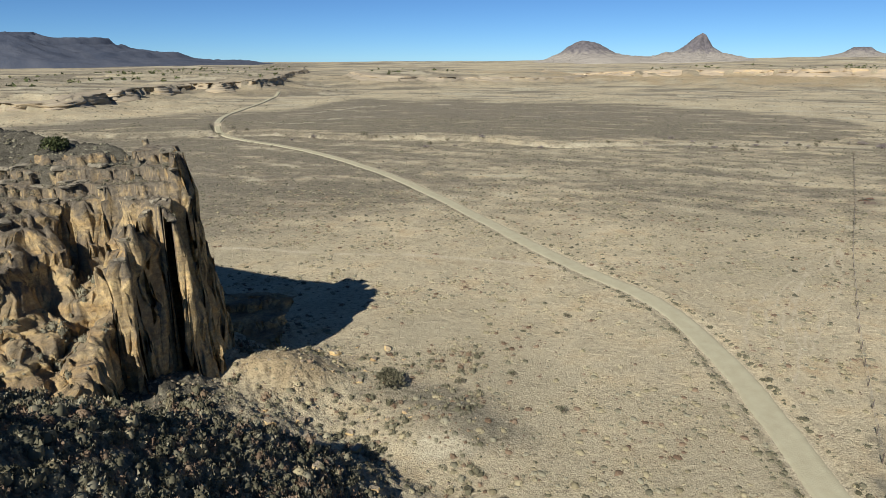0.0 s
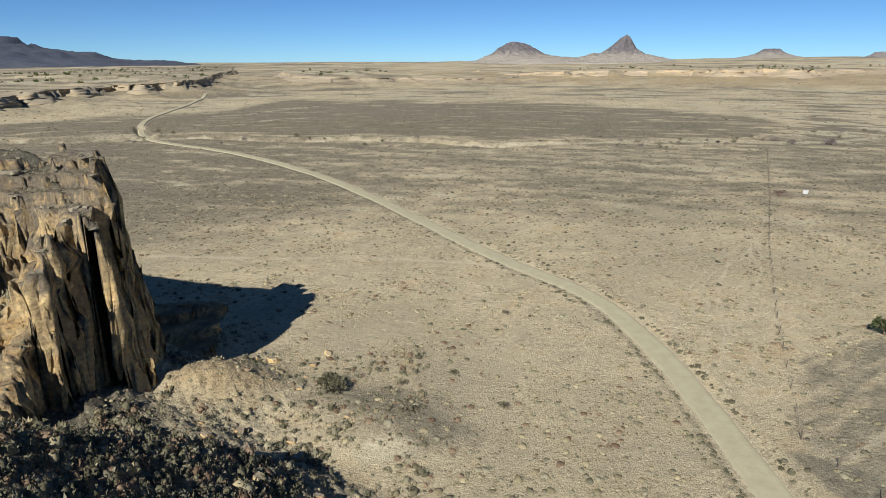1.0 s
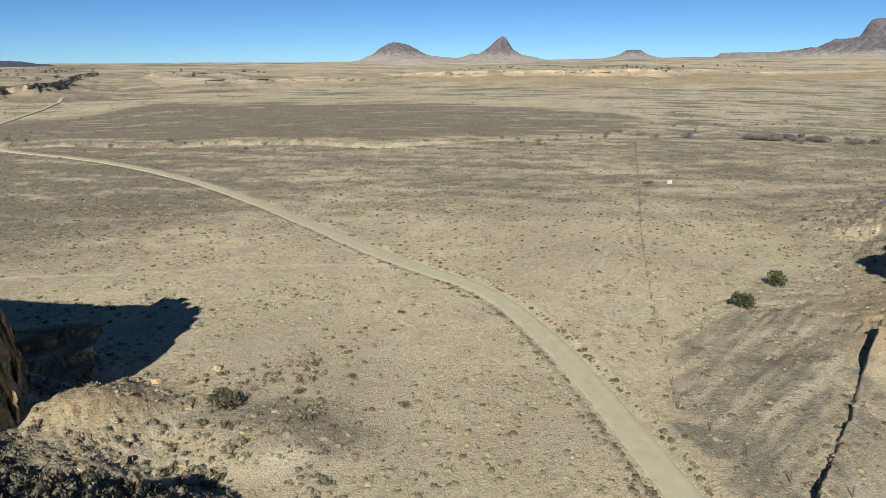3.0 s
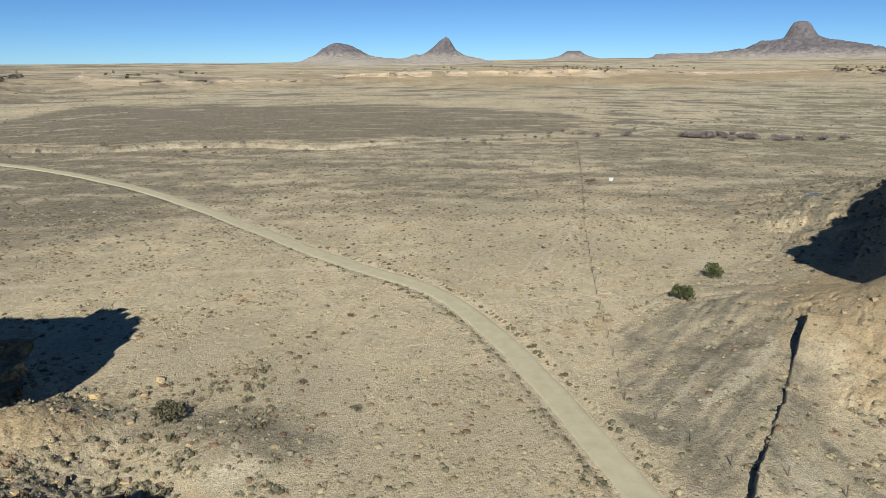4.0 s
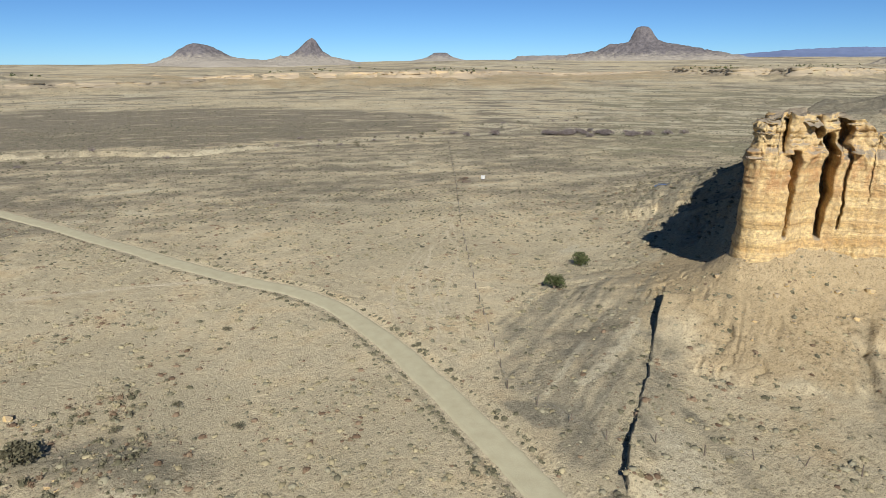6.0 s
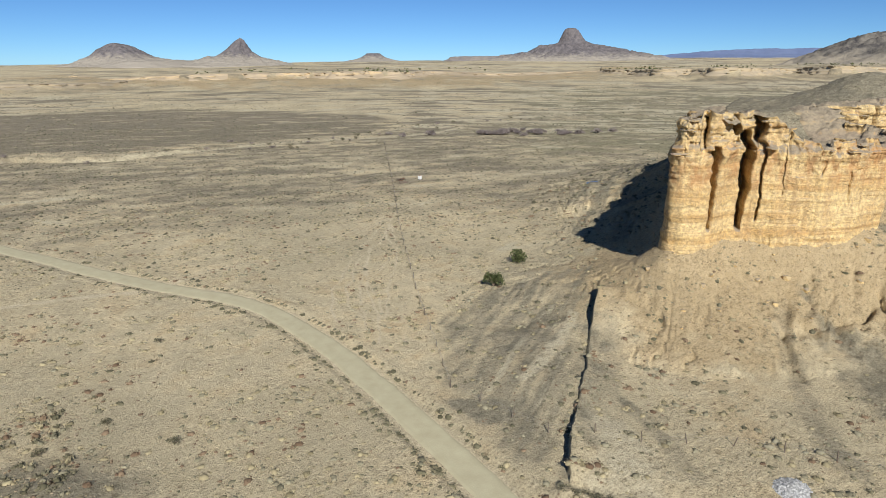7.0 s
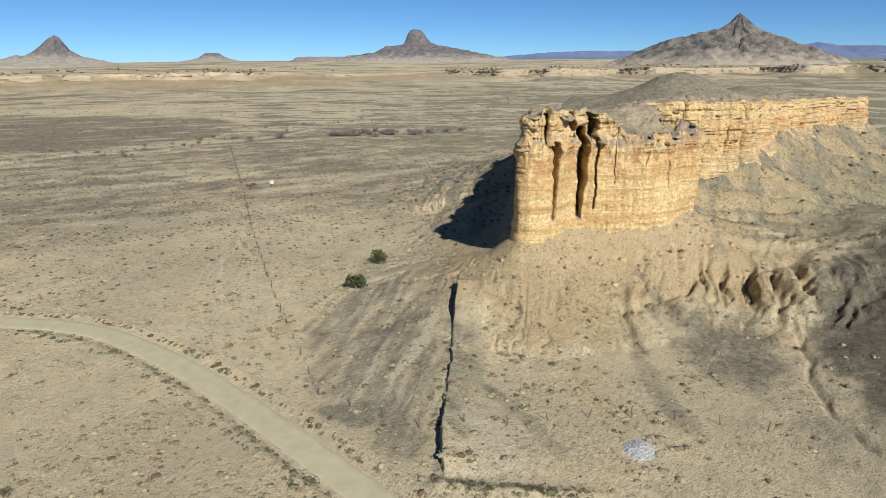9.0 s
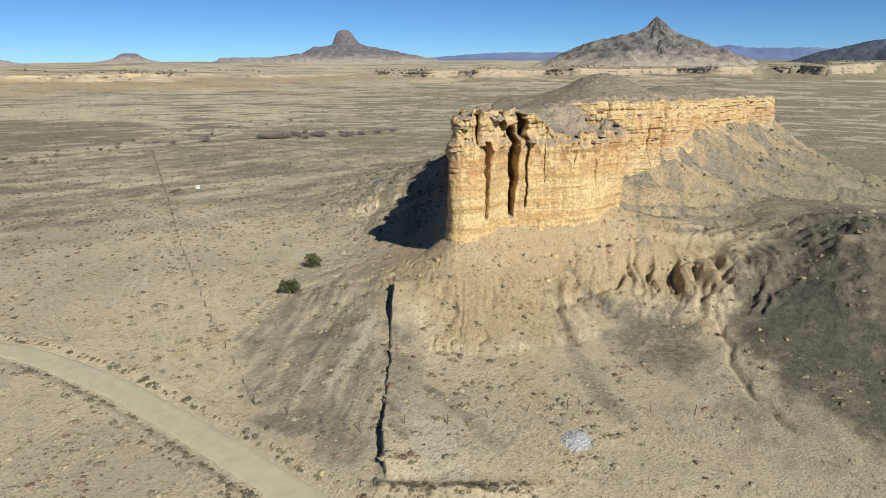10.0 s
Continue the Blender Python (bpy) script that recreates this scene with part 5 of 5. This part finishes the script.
# scrub on the middle distance
for name, count, r0, r1, lo, hi in (("valley_scrub", 120000, 110, 430, 0.5, 1.1), ("far_valley_scrub", 66000, 400, 1500, 0.9, 2.0)):
    x, y = sprinkle(count, -38, 98, r0, r1, rng, 1.3)
    d_b, _, s_b = to_line(x, y, BANK)
    tx, ty = x * 0.9 - y * 0.43, x * 0.43 + y * 0.9
    streak = 0.7 * fbm(tx / 46, ty / 13, 1.0, 5) + 0.5 * fbm(x / 9, y / 6, 2.0, 4)
    dens = step(105, 190, np.hypot(x, y)) * ~inside(x, y, OUT_E) * (1 - 0.8 * bump(x, y, 150, 20, 70, 45)) * (0.42 - 0.55 * np.clip(streak, -0.3, 1) + 0.5 * fbm(x / 9, y / 9, 4.0) + 0.2 * (s_b > 0) * (x < 200))
    ok = off_ways(x, y) & (rng.rand(len(x)) < dens)
    x, y = x[ok], y[ok]
    p = stand(x, y)
    size = lo + hi * rng.rand(len(x)) ** 3.5
    part_of = rng.rand(len(x))
    for grade, a, b, mat, label in (("", 0, 0.1, SAGE, "grey-brown scrub covering the valley floor"), ("dry_", 0.1, 0.15, TUFT, "dry grass clumps covering the valley floor"), ("dark_", 0.15, 1, DULL_GREEN, "dark shrubs dotted over the valley floor")):
        sel = (part_of >= a) & (part_of < b)
        scatter(grade + name, p[sel], size[sel], TENTS, mat, label, "scrub", rng)

# dense brush on the slope beneath the promontory
x, y = sprinkle(12500, -48, 4, 22, 80, rng, 1.2)
z = height(x, y)
dens = 0.12 + 0.85 * step(3, 8, z) + 0.35 * fbm(x / 5, y / 5, 2.0)
d, s, _ = to_line(x, y, RIM_W)
ok = (rng.rand(len(x)) < dens) & ~inside(x, y, OUT_W) & (d > 3.5) & (np.hypot(x + 19.5, y - 69.5) > 6)
x, y = x[ok], y[ok]
p = stand(x, y)
kind = rng.rand(len(x))
size = 0.4 + 0.75 * rng.rand(len(x)) ** 2
for name, lo, hi, mat, label in (("slope_sagebrush", 0, 0.22, SAGE, "grey sagebrush crowding a shaded rocky slope"), ("slope_bunchgrass", 0.22, 0.3, TUFT, "straw-coloured bunchgrass on a rocky slope"),
                                 ("slope_snakeweed", 0.3, 0.5, RUST, "russet snakeweed on a rocky slope"), ("slope_greasewood", 0.5, 1, DULL_GREEN, "dark green shrubs among the brush on a rocky slope")):
    sel = (kind >= lo) & (kind < hi)
    scatter(name, p[sel], size[sel], BUSH, mat, label, "scrub", rng)

# low scrub on the two mesa tops
for name, rim, top, n, az0, az1, r0, r1 in (("mesa_scrub", OUT_W, top_w, 5000, -44, -20, 60, 130), ("butte_scrub", OUT_E, top_e, 5000, 58, 92, 100, 250)):
    x, y = sprinkle(n, az0, az1, r0, r1, rng)
    ok = inside(x, y, rim) & (rng.rand(len(x)) < 0.6 + 0.6 * fbm(x / 7, y / 7))
    x, y = x[ok], y[ok]
    scatter(name, stand(x, y), 0.3 + 0.45 * rng.rand(len(x)) ** 2, SMALL, SAGE, "sparse grey scrub on a dusty mesa top", "scrub", rng)


def juniper(name, x, y, tall, wide, mat, label, rng, n=900, z=None):
    """A low branching evergreen: forked trunk, and a crown of leaf sprays in uneven lobes."""
    gz = float(height(np.array([x]), np.array([y]))[0]) if z is None else z
    root = new(name)
    root.location = (x, y, gz)
    bm = bmesh.new()
    for k in range(4):
        a = 2 * math.pi * (k + rng.rand()) / 4
        lean = Vector((math.cos(a) * wide * 0.28, math.sin(a) * wide * 0.28, tall * 0.62))
        for c in range(3):
            p0, p1 = lean * (c / 3) + Vector((0, 0, -0.2 if c == 0 else 0)), lean * ((c + 1) / 3)
            r0, r1 = 0.05 * tall * (1 - c * 0.27), 0.05 * tall * (1 - (c + 1) * 0.27)
            m4 = Matrix.Translation((p0 + p1) / 2) @ (p1 - p0).to_track_quat("Z", "Y").to_matrix().to_4x4()
            bmesh.ops.create_cone(bm, cap_ends=True, segments=6, radius1=r0, radius2=r1, depth=(p1 - p0).length * 1.06, matrix=m4)
    me = bpy.data.meshes.new("trunk")
    bm.to_mesh(me)
    bm.free()
    me.materials.append(BARK)
    new("trunk", me).parent = root
    vs, fs, base = [], [], 0
    for k in range(9):
        a, rr = rng.rand() * 2 * math.pi, wide * 0.30 * rng.rand() ** 0.5
        lv, lf = clump(n // 9, wide * (0.2 + 0.1 * rng.rand()), tall * (0.34 + 0.2 * rng.rand()), 0.075 * wide, rng, hollow=0.5)
        lv = lv + (math.cos(a) * rr, math.sin(a) * rr, tall * (0.08 + 0.38 * rng.rand() * (1 - rr / wide)))
        vs.append(lv)
        fs.append(lf + base)
        base += len(lv)
    mesh_object("crown", np.concatenate(vs), np.concatenate(fs), mat, parent=root)
    return tagged(root, label, "shrub", "junipers")


juniper("juniper", 74.5, 77, 3.6, 4.0, JUNIPER, "round olive-green juniper on a grey shale slope", rng)
juniper("juniper", 88.5, 84.5, 3.4, 4.4, JUNIPER, "olive-green juniper with a split crown on the slope", rng)
juniper("dark_shrub", -7, 69.5, 2.4, 4.6, DULL_GREEN, "spreading dark green shrub on the flat", rng)
juniper("juniper", -41.5, 76.5, 3.0, 4.2, JUNIPER, "dark green juniper on the mesa top", rng)
juniper("juniper", -46, 73, 2.2, 3.6, JUNIPER, "dark green juniper on the mesa rim", rng)
juniper("juniper", -38.0, 69.5, 3.0, 3.8, JUNIPER, "bright green juniper among sandstone ledges", rng)
juniper("juniper", -57, 79, 2.8, 4.2, JUNIPER, "dark juniper on the grey mesa top", rng)
juniper("small_shrub", -22, 45, 1.5, 2.2, JUNIPER, "yellow-green shrub at the cliff foot", rng, 300)
for sx, sy in ((9, 73), (2, 71), (20, 92), (14, 64)):
    juniper("small_shrub", sx, sy, 0.9, 1.7, DULL_GREEN, "low dark shrub on the bare flat", rng, 220)
# a thicket of bare willows, and single bushes along the wash
for k in range(34):
    a, b = rng.normal(), rng.normal()
    sx, sy = 262 + 20 * a, 250 - 12 * a + 7 * b
    juniper("bare_willow", sx, sy, 2.6 + rng.rand(), 5 + 3 * rng.rand(), MAUVE, "leafless grey-mauve willow in a thicket", rng, 300)
for k in range(44):
    sx = -130 + 460 * rng.rand()
    sy = np.interp(sx, [p[0] for p in BANK], [p[1] for p in BANK]) - 4 + 10 * rng.normal()
    juniper("wash_shrub", sx, sy, 1.4 + rng.rand(), 2.5 + 2 * rng.rand(), DULL_GREEN if k % 2 else MAUVE, "dark shrub beside the sandy wash bank", rng, 150)

# junipers over the far mesas
x, y = sprinkle(5000, -42, 100, 620, 2600, rng, 1.6)
z = height(x, y)
ok = (z > 15) & (rng.rand(len(x)) < 0.3 + 1.4 * fbm(x / 120, y / 120, 6.0))
p = np.stack([x, y, z], -1)[ok]
scatter("far_junipers", p, 3.5 + 3 * rng.rand(len(p)), [clump(10, 0.5, 0.6, 0.5, rng) for _ in range(4)], JUNIPER, "dark junipers scattered over distant mesa tops", "tree", rng)


# ---------------------------------------------------------------- stones and slabs
def boulder_mesh(name, rng, flat=0.7, mat=None):
    """An angular block with worn edges, about 1 m across."""
    bm = bmesh.new()
    bmesh.ops.create_cube(bm, size=1.0)
    bmesh.ops.subdivide_edges(bm, edges=bm.edges, cuts=2, use_grid_fill=True)
    for v in bm.verts:
        n = v.co.normalized()
        v.co = v.co.lerp(n * 0.62, 0.45) * (0.85 + 0.3 * rng.rand())
        v.co.z *= flat
    for _ in range(3):
        d = Vector(rng.normal(size=3)).normalized()
        cut = bmesh.ops.bisect_plane(bm, geom=bm.verts[:] + bm.edges[:] + bm.faces[:], plane_co=d * 0.36, plane_no=d, clear_outer=True)
        edges = [e for e in cut["geom_cut"] if isinstance(e, bmesh.types.BMEdge)]
        if edges:
            bmesh.ops.edgeloop_fill(bm, edges=edges)
    me = bpy.data.meshes.new(name)
    bm.to_mesh(me)
    bm.free()
    me.materials.append(mat or SANDSTONE)
    return me


rng = np.random.RandomState(5)
BLOCKS = [boulder_mesh("boulder", rng, 0.75) for _ in range(5)]
SLABS = [boulder_mesh("flat_rock", rng, 0.34) for _ in range(4)]
GREY_SLABS = [boulder_mesh("flat_rock", rng, 0.3, SLAB) for _ in range(5)]


def put_stone(name, mesh, x, y, z, size, label, group, rng):
    ob = new(name, mesh)
    ob.matrix_world = pose(x, y, z, rng.uniform(-9, 9), rng.uniform(-9, 9), rng.uniform(0, 360)) @ Matrix.Diagonal((size * rng.uniform(0.85, 1.3), size, size * rng.uniform(0.8, 1.1), 1))
    return tagged(ob, label, "rock", group)


# blocks fallen on the talus below the butte and below the promontory
n = 0
while n < 46:
    x, y = rng.uniform(76, 130), rng.uniform(18, 56)
    d, _, _ = to_line(np.array([x]), np.array([y]), RIM_E)
    if inside(np.array([x]), np.array([y]), OUT_E)[0] or d[0] > 26 or rng.rand() > math.exp(-d[0] / 11):
        continue
    size = 0.35 + 0.7 * rng.rand() ** 3
    put_stone("boulder", BLOCKS[n % 5], x, y, float(height(np.array([x]), np.array([y]))[0]) + 0.12 * size, size, "small ochre sandstone block lying on the talus", "talus blocks", rng)
    n += 1
n = 0
while n < 60:
    x, y = rng.uniform(-40, -2), rng.uniform(42, 84)
    d, _, _ = to_line(np.array([x]), np.array([y]), RIM_W)
    if inside(np.array([x]), np.array([y]), OUT_W)[0] or rng.rand() > math.exp(-abs(d[0] - 18) / 12):
        continue
    size = 0.4 + 0.9 * rng.rand() ** 2.5
    put_stone("boulder", BLOCKS[n % 5], x, y, float(height(np.array([x]), np.array([y]))[0]) + 0.1 * size, size, "weathered sandstone block on the brushy slope", "slope blocks", rng)
    n += 1
def face_slabs(face, outward, count, where, levels, label, group, rng, big=1.6):
    """Thin beds of harder rock that stand out from a cliff face, each a slab of its own."""
    fx, fy, fz = face
    cols = np.where(where(fx[-1], fy[-1]))[0]
    for k in range(count):
        c = cols[rng.randint(2, len(cols) - 2)]
        z = levels[rng.randint(len(levels))] + 0.12 * rng.normal()
        i = int(np.clip(np.searchsorted(fz[:, c], z), 1, len(fz) - 1))
        if z > fz[-1, c] + 0.3:
            continue
        along = math.degrees(math.atan2(fy[i, c + 2] - fy[i, c - 2], fx[i, c + 2] - fx[i, c - 2]))
        size = 0.7 + big * rng.rand() ** 2
        ob = new("flat_rock", SLABS[k % 4])
        inset = 0.26 * size * outward
        ob.matrix_world = pose(fx[i, c] + inset * math.sin(radians(along)), fy[i, c] - inset * math.cos(radians(along)), fz[i, c], rng.uniform(-4, 4), rng.uniform(-4, 4), along + rng.uniform(-12, 12)) @ Matrix.Diagonal((size * rng.uniform(1.0, 1.7), size * 0.8, 0.45 + 0.35 * size, 1))
        tagged(ob, label, "rock", group)


face_slabs(EAST_FACE, -1, 70, lambda x, y: (x < 127) & (y < 57), [25.6, 26.3, 26.9, 28.2, 29.4, 30.3, 31.2], "ochre sandstone slab jutting from the butte's banded cap", "butte ledge slabs", rng)
face_slabs(EAST_FACE, -1, 30, lambda x, y: (x > 128) & (x < 232) & (y < 48), [22.5, 24.5, 27.0, 28.6, 29.8], "ochre sandstone slab jutting from the mesa's long cliff", "mesa ledge slabs", rng)
# slabs and scrub on the ledges of the promontory
pick = rng.permutation(len(LEDGE))
for k, i in enumerate(pick[:130]):
    size = 0.6 + 1.7 * rng.rand() ** 2.2
    put_stone("flat_rock", GREY_SLABS[k % 5], *LEDGE[i] + (0, 0, 0.0), size, "flat broken sandstone slab on a ledge", "ledge slabs", rng)
p = LEDGE[pick[130:1300]]
scatter("ledge_scrub", p, 0.25 + 0.5 * rng.rand(len(p)) ** 2, MID, SAGE, "grey scrub rooted on broken sandstone ledges", "scrub", rng)

sel = (ROCK_IN < -1.5) & (front_w(ROCK[:, 0], ROCK[:, 1]) > 0.6)
sel = sel & (rng.rand(len(ROCK)) < 0.085 * step(-0.2, 0.3, fbm(ROCK[:, 0] / 3, ROCK[:, 1] / 3, 2.0)))
p = ROCK[sel]
scatter("face_scrub", p, 0.3 + 0.8 * rng.rand(len(p)) ** 2, BUSH, SAGE, "grey scrub clinging to the earth below a cliff", "scrub", rng, 0.12)

# small loose stones, too many to count
tv = [np.array([(-0.5, -0.4, -0.1), (0.5, -0.45, -0.1), (0.45, 0.45, -0.1), (-0.45, 0.4, -0.1), (-0.25, -0.2, 0.35), (0.3, -0.15, 0.3), (0.2, 0.25, 0.4), (-0.2, 0.2, 0.3)]) + 0.12 * rng.normal(size=(8, 3)) for _ in range(4)]
tf = np.array([(4, 5, 6), (4, 6, 7), (0, 1, 5), (0, 5, 4), (1, 2, 6), (1, 6, 5), (2, 3, 7), (2, 7, 6), (3, 0, 4), (3, 4, 7)])
STONES = [(t, tf) for t in tv]
x, y = rng.uniform(60, 150, 9000), rng.uniform(2, 62, 9000)
d, _, _ = to_line(x, y, RIM_E)
ok = ~inside(x, y, OUT_E) & (rng.rand(9000) < np.exp(-d / 12))
x, y = x[ok], y[ok]
scatter("talus_stones", stand(x, y), 0.1 + 0.3 * rng.rand(len(x)) ** 3, STONES, SANDSTONE, "loose ochre stones strewn over the talus", "stones", rng)
x, y = rng.uniform(-45, 6, 9000), rng.uniform(38, 86, 9000)
d, _, _ = to_line(x, y, RIM_W)
ok = ~inside(x, y, OUT_W) & (rng.rand(9000) < np.exp(-d / 22))
x, y = x[ok], y[ok]
scatter("slope_stones", stand(x, y), 0.12 + 0.4 * rng.rand(len(x)) ** 3, STONES, SANDSTONE, "loose sandstone rubble on the slope", "stones", rng)
# the heap of pale crushed stone beside the track
a, r = rng.rand(900) * 2 * math.pi, 1.9 * rng.rand(900) ** 0.6
x, y = 58.2 + r * np.cos(a), 17.8 + r * np.sin(a) * 0.85
p = stand(x, y)
p[:, 2] += 0.55 * np.clip(1 - (r / 1.9) ** 1.5, 0, 1)
scatter("stone_heap", p, 0.16 + 0.2 * rng.rand(900), STONES, STONE, "low heap of pale crushed stone on bare ground", "stone heap", rng)


# ---------------------------------------------------------------- fences
def post_mesh(rng):
    bm = bmesh.new()
    bmesh.ops.create_cone(bm, cap_ends=True, segments=7, radius1=0.075, radius2=0.06, depth=1.55, matrix=Matrix.Translation((0, 0, 0.475)))
    for v in bm.verts:
        v.co += Vector(rng.normal(size=3)) * 0.008
    bm.verts.ensure_lookup_table()
    me = bpy.data.meshes.new("post")
    bm.to_mesh(me)
    bm.free()
    me.materials.append(WOOD)
    return me


POST = post_mesh(rng)


def fence(line, gap, label, wires=(0.45, 0.8, 1.1), lean=6):
    pts = np.array(line, float)
    seg = np.hypot(*np.diff(pts, axis=0).T)
    ss = np.concatenate([[0], np.cumsum(seg)])
    t = np.arange(0, ss[-1], gap)
    x, y = np.interp(t, ss, pts[:, 0]), np.interp(t, ss, pts[:, 1])
    z = height(x, y)
    root = new("wire_fence")
    root.location = (x[0], y[0], z[0])
    for a, b, c in zip(x, y, z):
        ob = new("post", POST)
        ob.parent = root
        ob.matrix_basis = pose(a - x[0], b - y[0], c - z[0], rng.uniform(-lean, lean), rng.uniform(-lean, lean), rng.uniform(0, 360))
    for h in wires:
        w = 0.006
        v = np.array([[(a - x[0] + i * w, b - y[0] - i * w, c - z[0] + h + k * w) for i, k in ((-1, -1), (1, -1), (0, 1))] for a, b, c in zip(x, y, z)]).reshape(-1, 3)
        mesh_object("wire", v, grid_faces(len(x), 3, True), WIRE, parent=root)
    return tagged(root, label, "fence")


fence(FENCE, 6.0, "old wire fence on weathered wooden posts across the flat")
fence([(45, 54), (46.5, 40), (52.5, 32), (59.5, 26.5), (66, 18), (72, 4)], 5.0, "sagging wire fence on leaning wooden posts below the butte", lean=14)
# brush grown up on the berm
t = rng.rand(150)
x, y = np.interp(t * 3, np.arange(4), [40.5, 42.8, 45.3, 48]) + 0.45 * rng.normal(size=150), np.interp(t * 3, np.arange(4), [31.5, 27.4, 23, 19]) + 0.45 * rng.normal(size=150)
scatter("berm_brush", stand(x, y), 0.3 + 0.4 * rng.rand(150), MID, DULL_GREEN, "dark brush grown up on a low earth berm", "scrub", rng)
# brush grown up along the fence
t = rng.rand(800) ** 0.7
pts = np.array(FENCE, float)
x = np.interp(t * 4, np.arange(5), pts[:, 0]) + 0.5 * rng.normal(size=800)
y = np.interp(t * 4, np.arange(5), pts[:, 1]) + 0.5 * rng.normal(size=800)
ok = rng.rand(800) < 0.2 + 0.9 * fbm(x / 12, y / 12)
x, y = x[ok], y[ok]
scatter("fence_brush", stand(x, y), 0.25 + 0.4 * rng.rand(len(x)), MID, DULL_GREEN, "dark brush grown up along a wire fence", "scrub", rng)


# ---------------------------------------------------------------- the stock tank by the fence
def box(bm, cx, cy, cz, sx, sy, sz, turn=0.0, bevel=0.03):
    r = bmesh.ops.create_cube(bm, size=1.0, matrix=pose(cx, cy, cz, 0, 0, turn) @ Matrix.Diagonal((sx, sy, sz, 1)))
    edges = list({e for v in r["verts"] for e in v.link_edges})
    bmesh.ops.bevel(bm, geom=edges, offset=bevel, segments=1, affect="EDGES")


def part(name, bm, mat, parent, label=""):
    me = bpy.data.meshes.new(name)
    bm.to_mesh(me)
    bm.free()
    me.materials.append(mat)
    ob = new(name, me)
    ob.parent = parent
    return tagged(ob, label)


def at_ground(name, x, y):
    root = new(name)
    root.location = (x, y, float(height(np.array([x]), np.array([y]))[0]))
    return root


tank = at_ground("water_tank", 129.5, 172.5)
bm = bmesh.new()
box(bm, 0, 0, 0.85, 1.2, 1.1, 1.25, 20, 0.1)
part("tank_body", bm, WHITE, tank)
bm = bmesh.new()
bmesh.ops.create_cone(bm, cap_ends=True, segments=12, radius1=0.3, radius2=0.27, depth=0.18, matrix=Matrix.Translation((0, 0, 1.53)))
part("lid", bm, RUSTY, tank, "rusty filler lid")
for a, b in ((-0.4, -0.3), (0.4, -0.3), (0.4, 0.3), (-0.4, 0.3)):
    bm = bmesh.new()
    box(bm, a, b, 0.08, 0.2, 0.2, 0.36, 0, 0.02)
    part("foot_block", bm, WOOD, tank)
tagged(tank, "white steel water tank standing by the fence", "water tank")
trough = at_ground("stock_trough", 121.5, 171.5)
bm = bmesh.new()
for cx, cy, sx, sy in ((0, -0.45, 3.0, 0.08), (0, 0.45, 3.0, 0.08), (-1.46, 0, 0.08, 0.82), (1.46, 0, 0.08, 0.82)):
    box(bm, cx, cy, 0.3, sx, sy, 0.66, 0, 0.015)
box(bm, 0, 0, 0.05, 2.9, 0.84, 0.08, 0, 0.01)
part("trough_shell", bm, WOOD, trough)
tagged(trough, "low weathered wooden stock trough on bare ground", "trough")
pile = at_ground("scrap_timber_pile", 123.5, 175.5)
for k in range(9):
    bm = bmesh.new()
    box(bm, rng.uniform(-1.6, 1.6), rng.uniform(-0.6, 0.6), 0.12 + 0.1 * k, rng.uniform(2.2, 3.6), 0.22, 0.1, rng.uniform(-25, 25), 0.01)
    part("plank", bm, WOOD if k % 3 else RUSTY, pile)
tagged(pile, "pile of dark scrap timber and rusty iron", "timber pile")

# a small stock pond on the slope foot
m, nt, b = material("still_water", 0.08)
b.inputs["Base Color"].default_value = (0.10, 0.14, 0.20, 1)
b.inputs["Specular IOR Level"].default_value = 0.6
a = np.linspace(0, 2 * math.pi, 28, endpoint=False)
r = 1 + 0.25 * np.sin(2 * a + 1) + 0.15 * np.sin(5 * a)
x, y = 153 + 2.6 * r * np.cos(a), 115 + 1.9 * r * np.sin(a)
z = float(height(np.array([153.0]), np.array([115.0]))[0]) + 0.22
v = np.concatenate([np.stack([x, y, 0 * x + z], -1), np.stack([x * 1.0, y * 1.0, 0 * x + z - 0.6], -1), [(153, 115, z)]])
k = np.arange(28)
f = np.concatenate([np.stack([k, (k + 1) % 28, 0 * k + 56], -1), np.stack([k, k + 28, (k + 1) % 28], -1), np.stack([(k + 1) % 28, k + 28, (k + 1) % 28 + 28], -1)])
tagged(mesh_object("stock_pond", v, f, m), "small blue-grey stock pond on the bare flat", "pond", kind="structure")
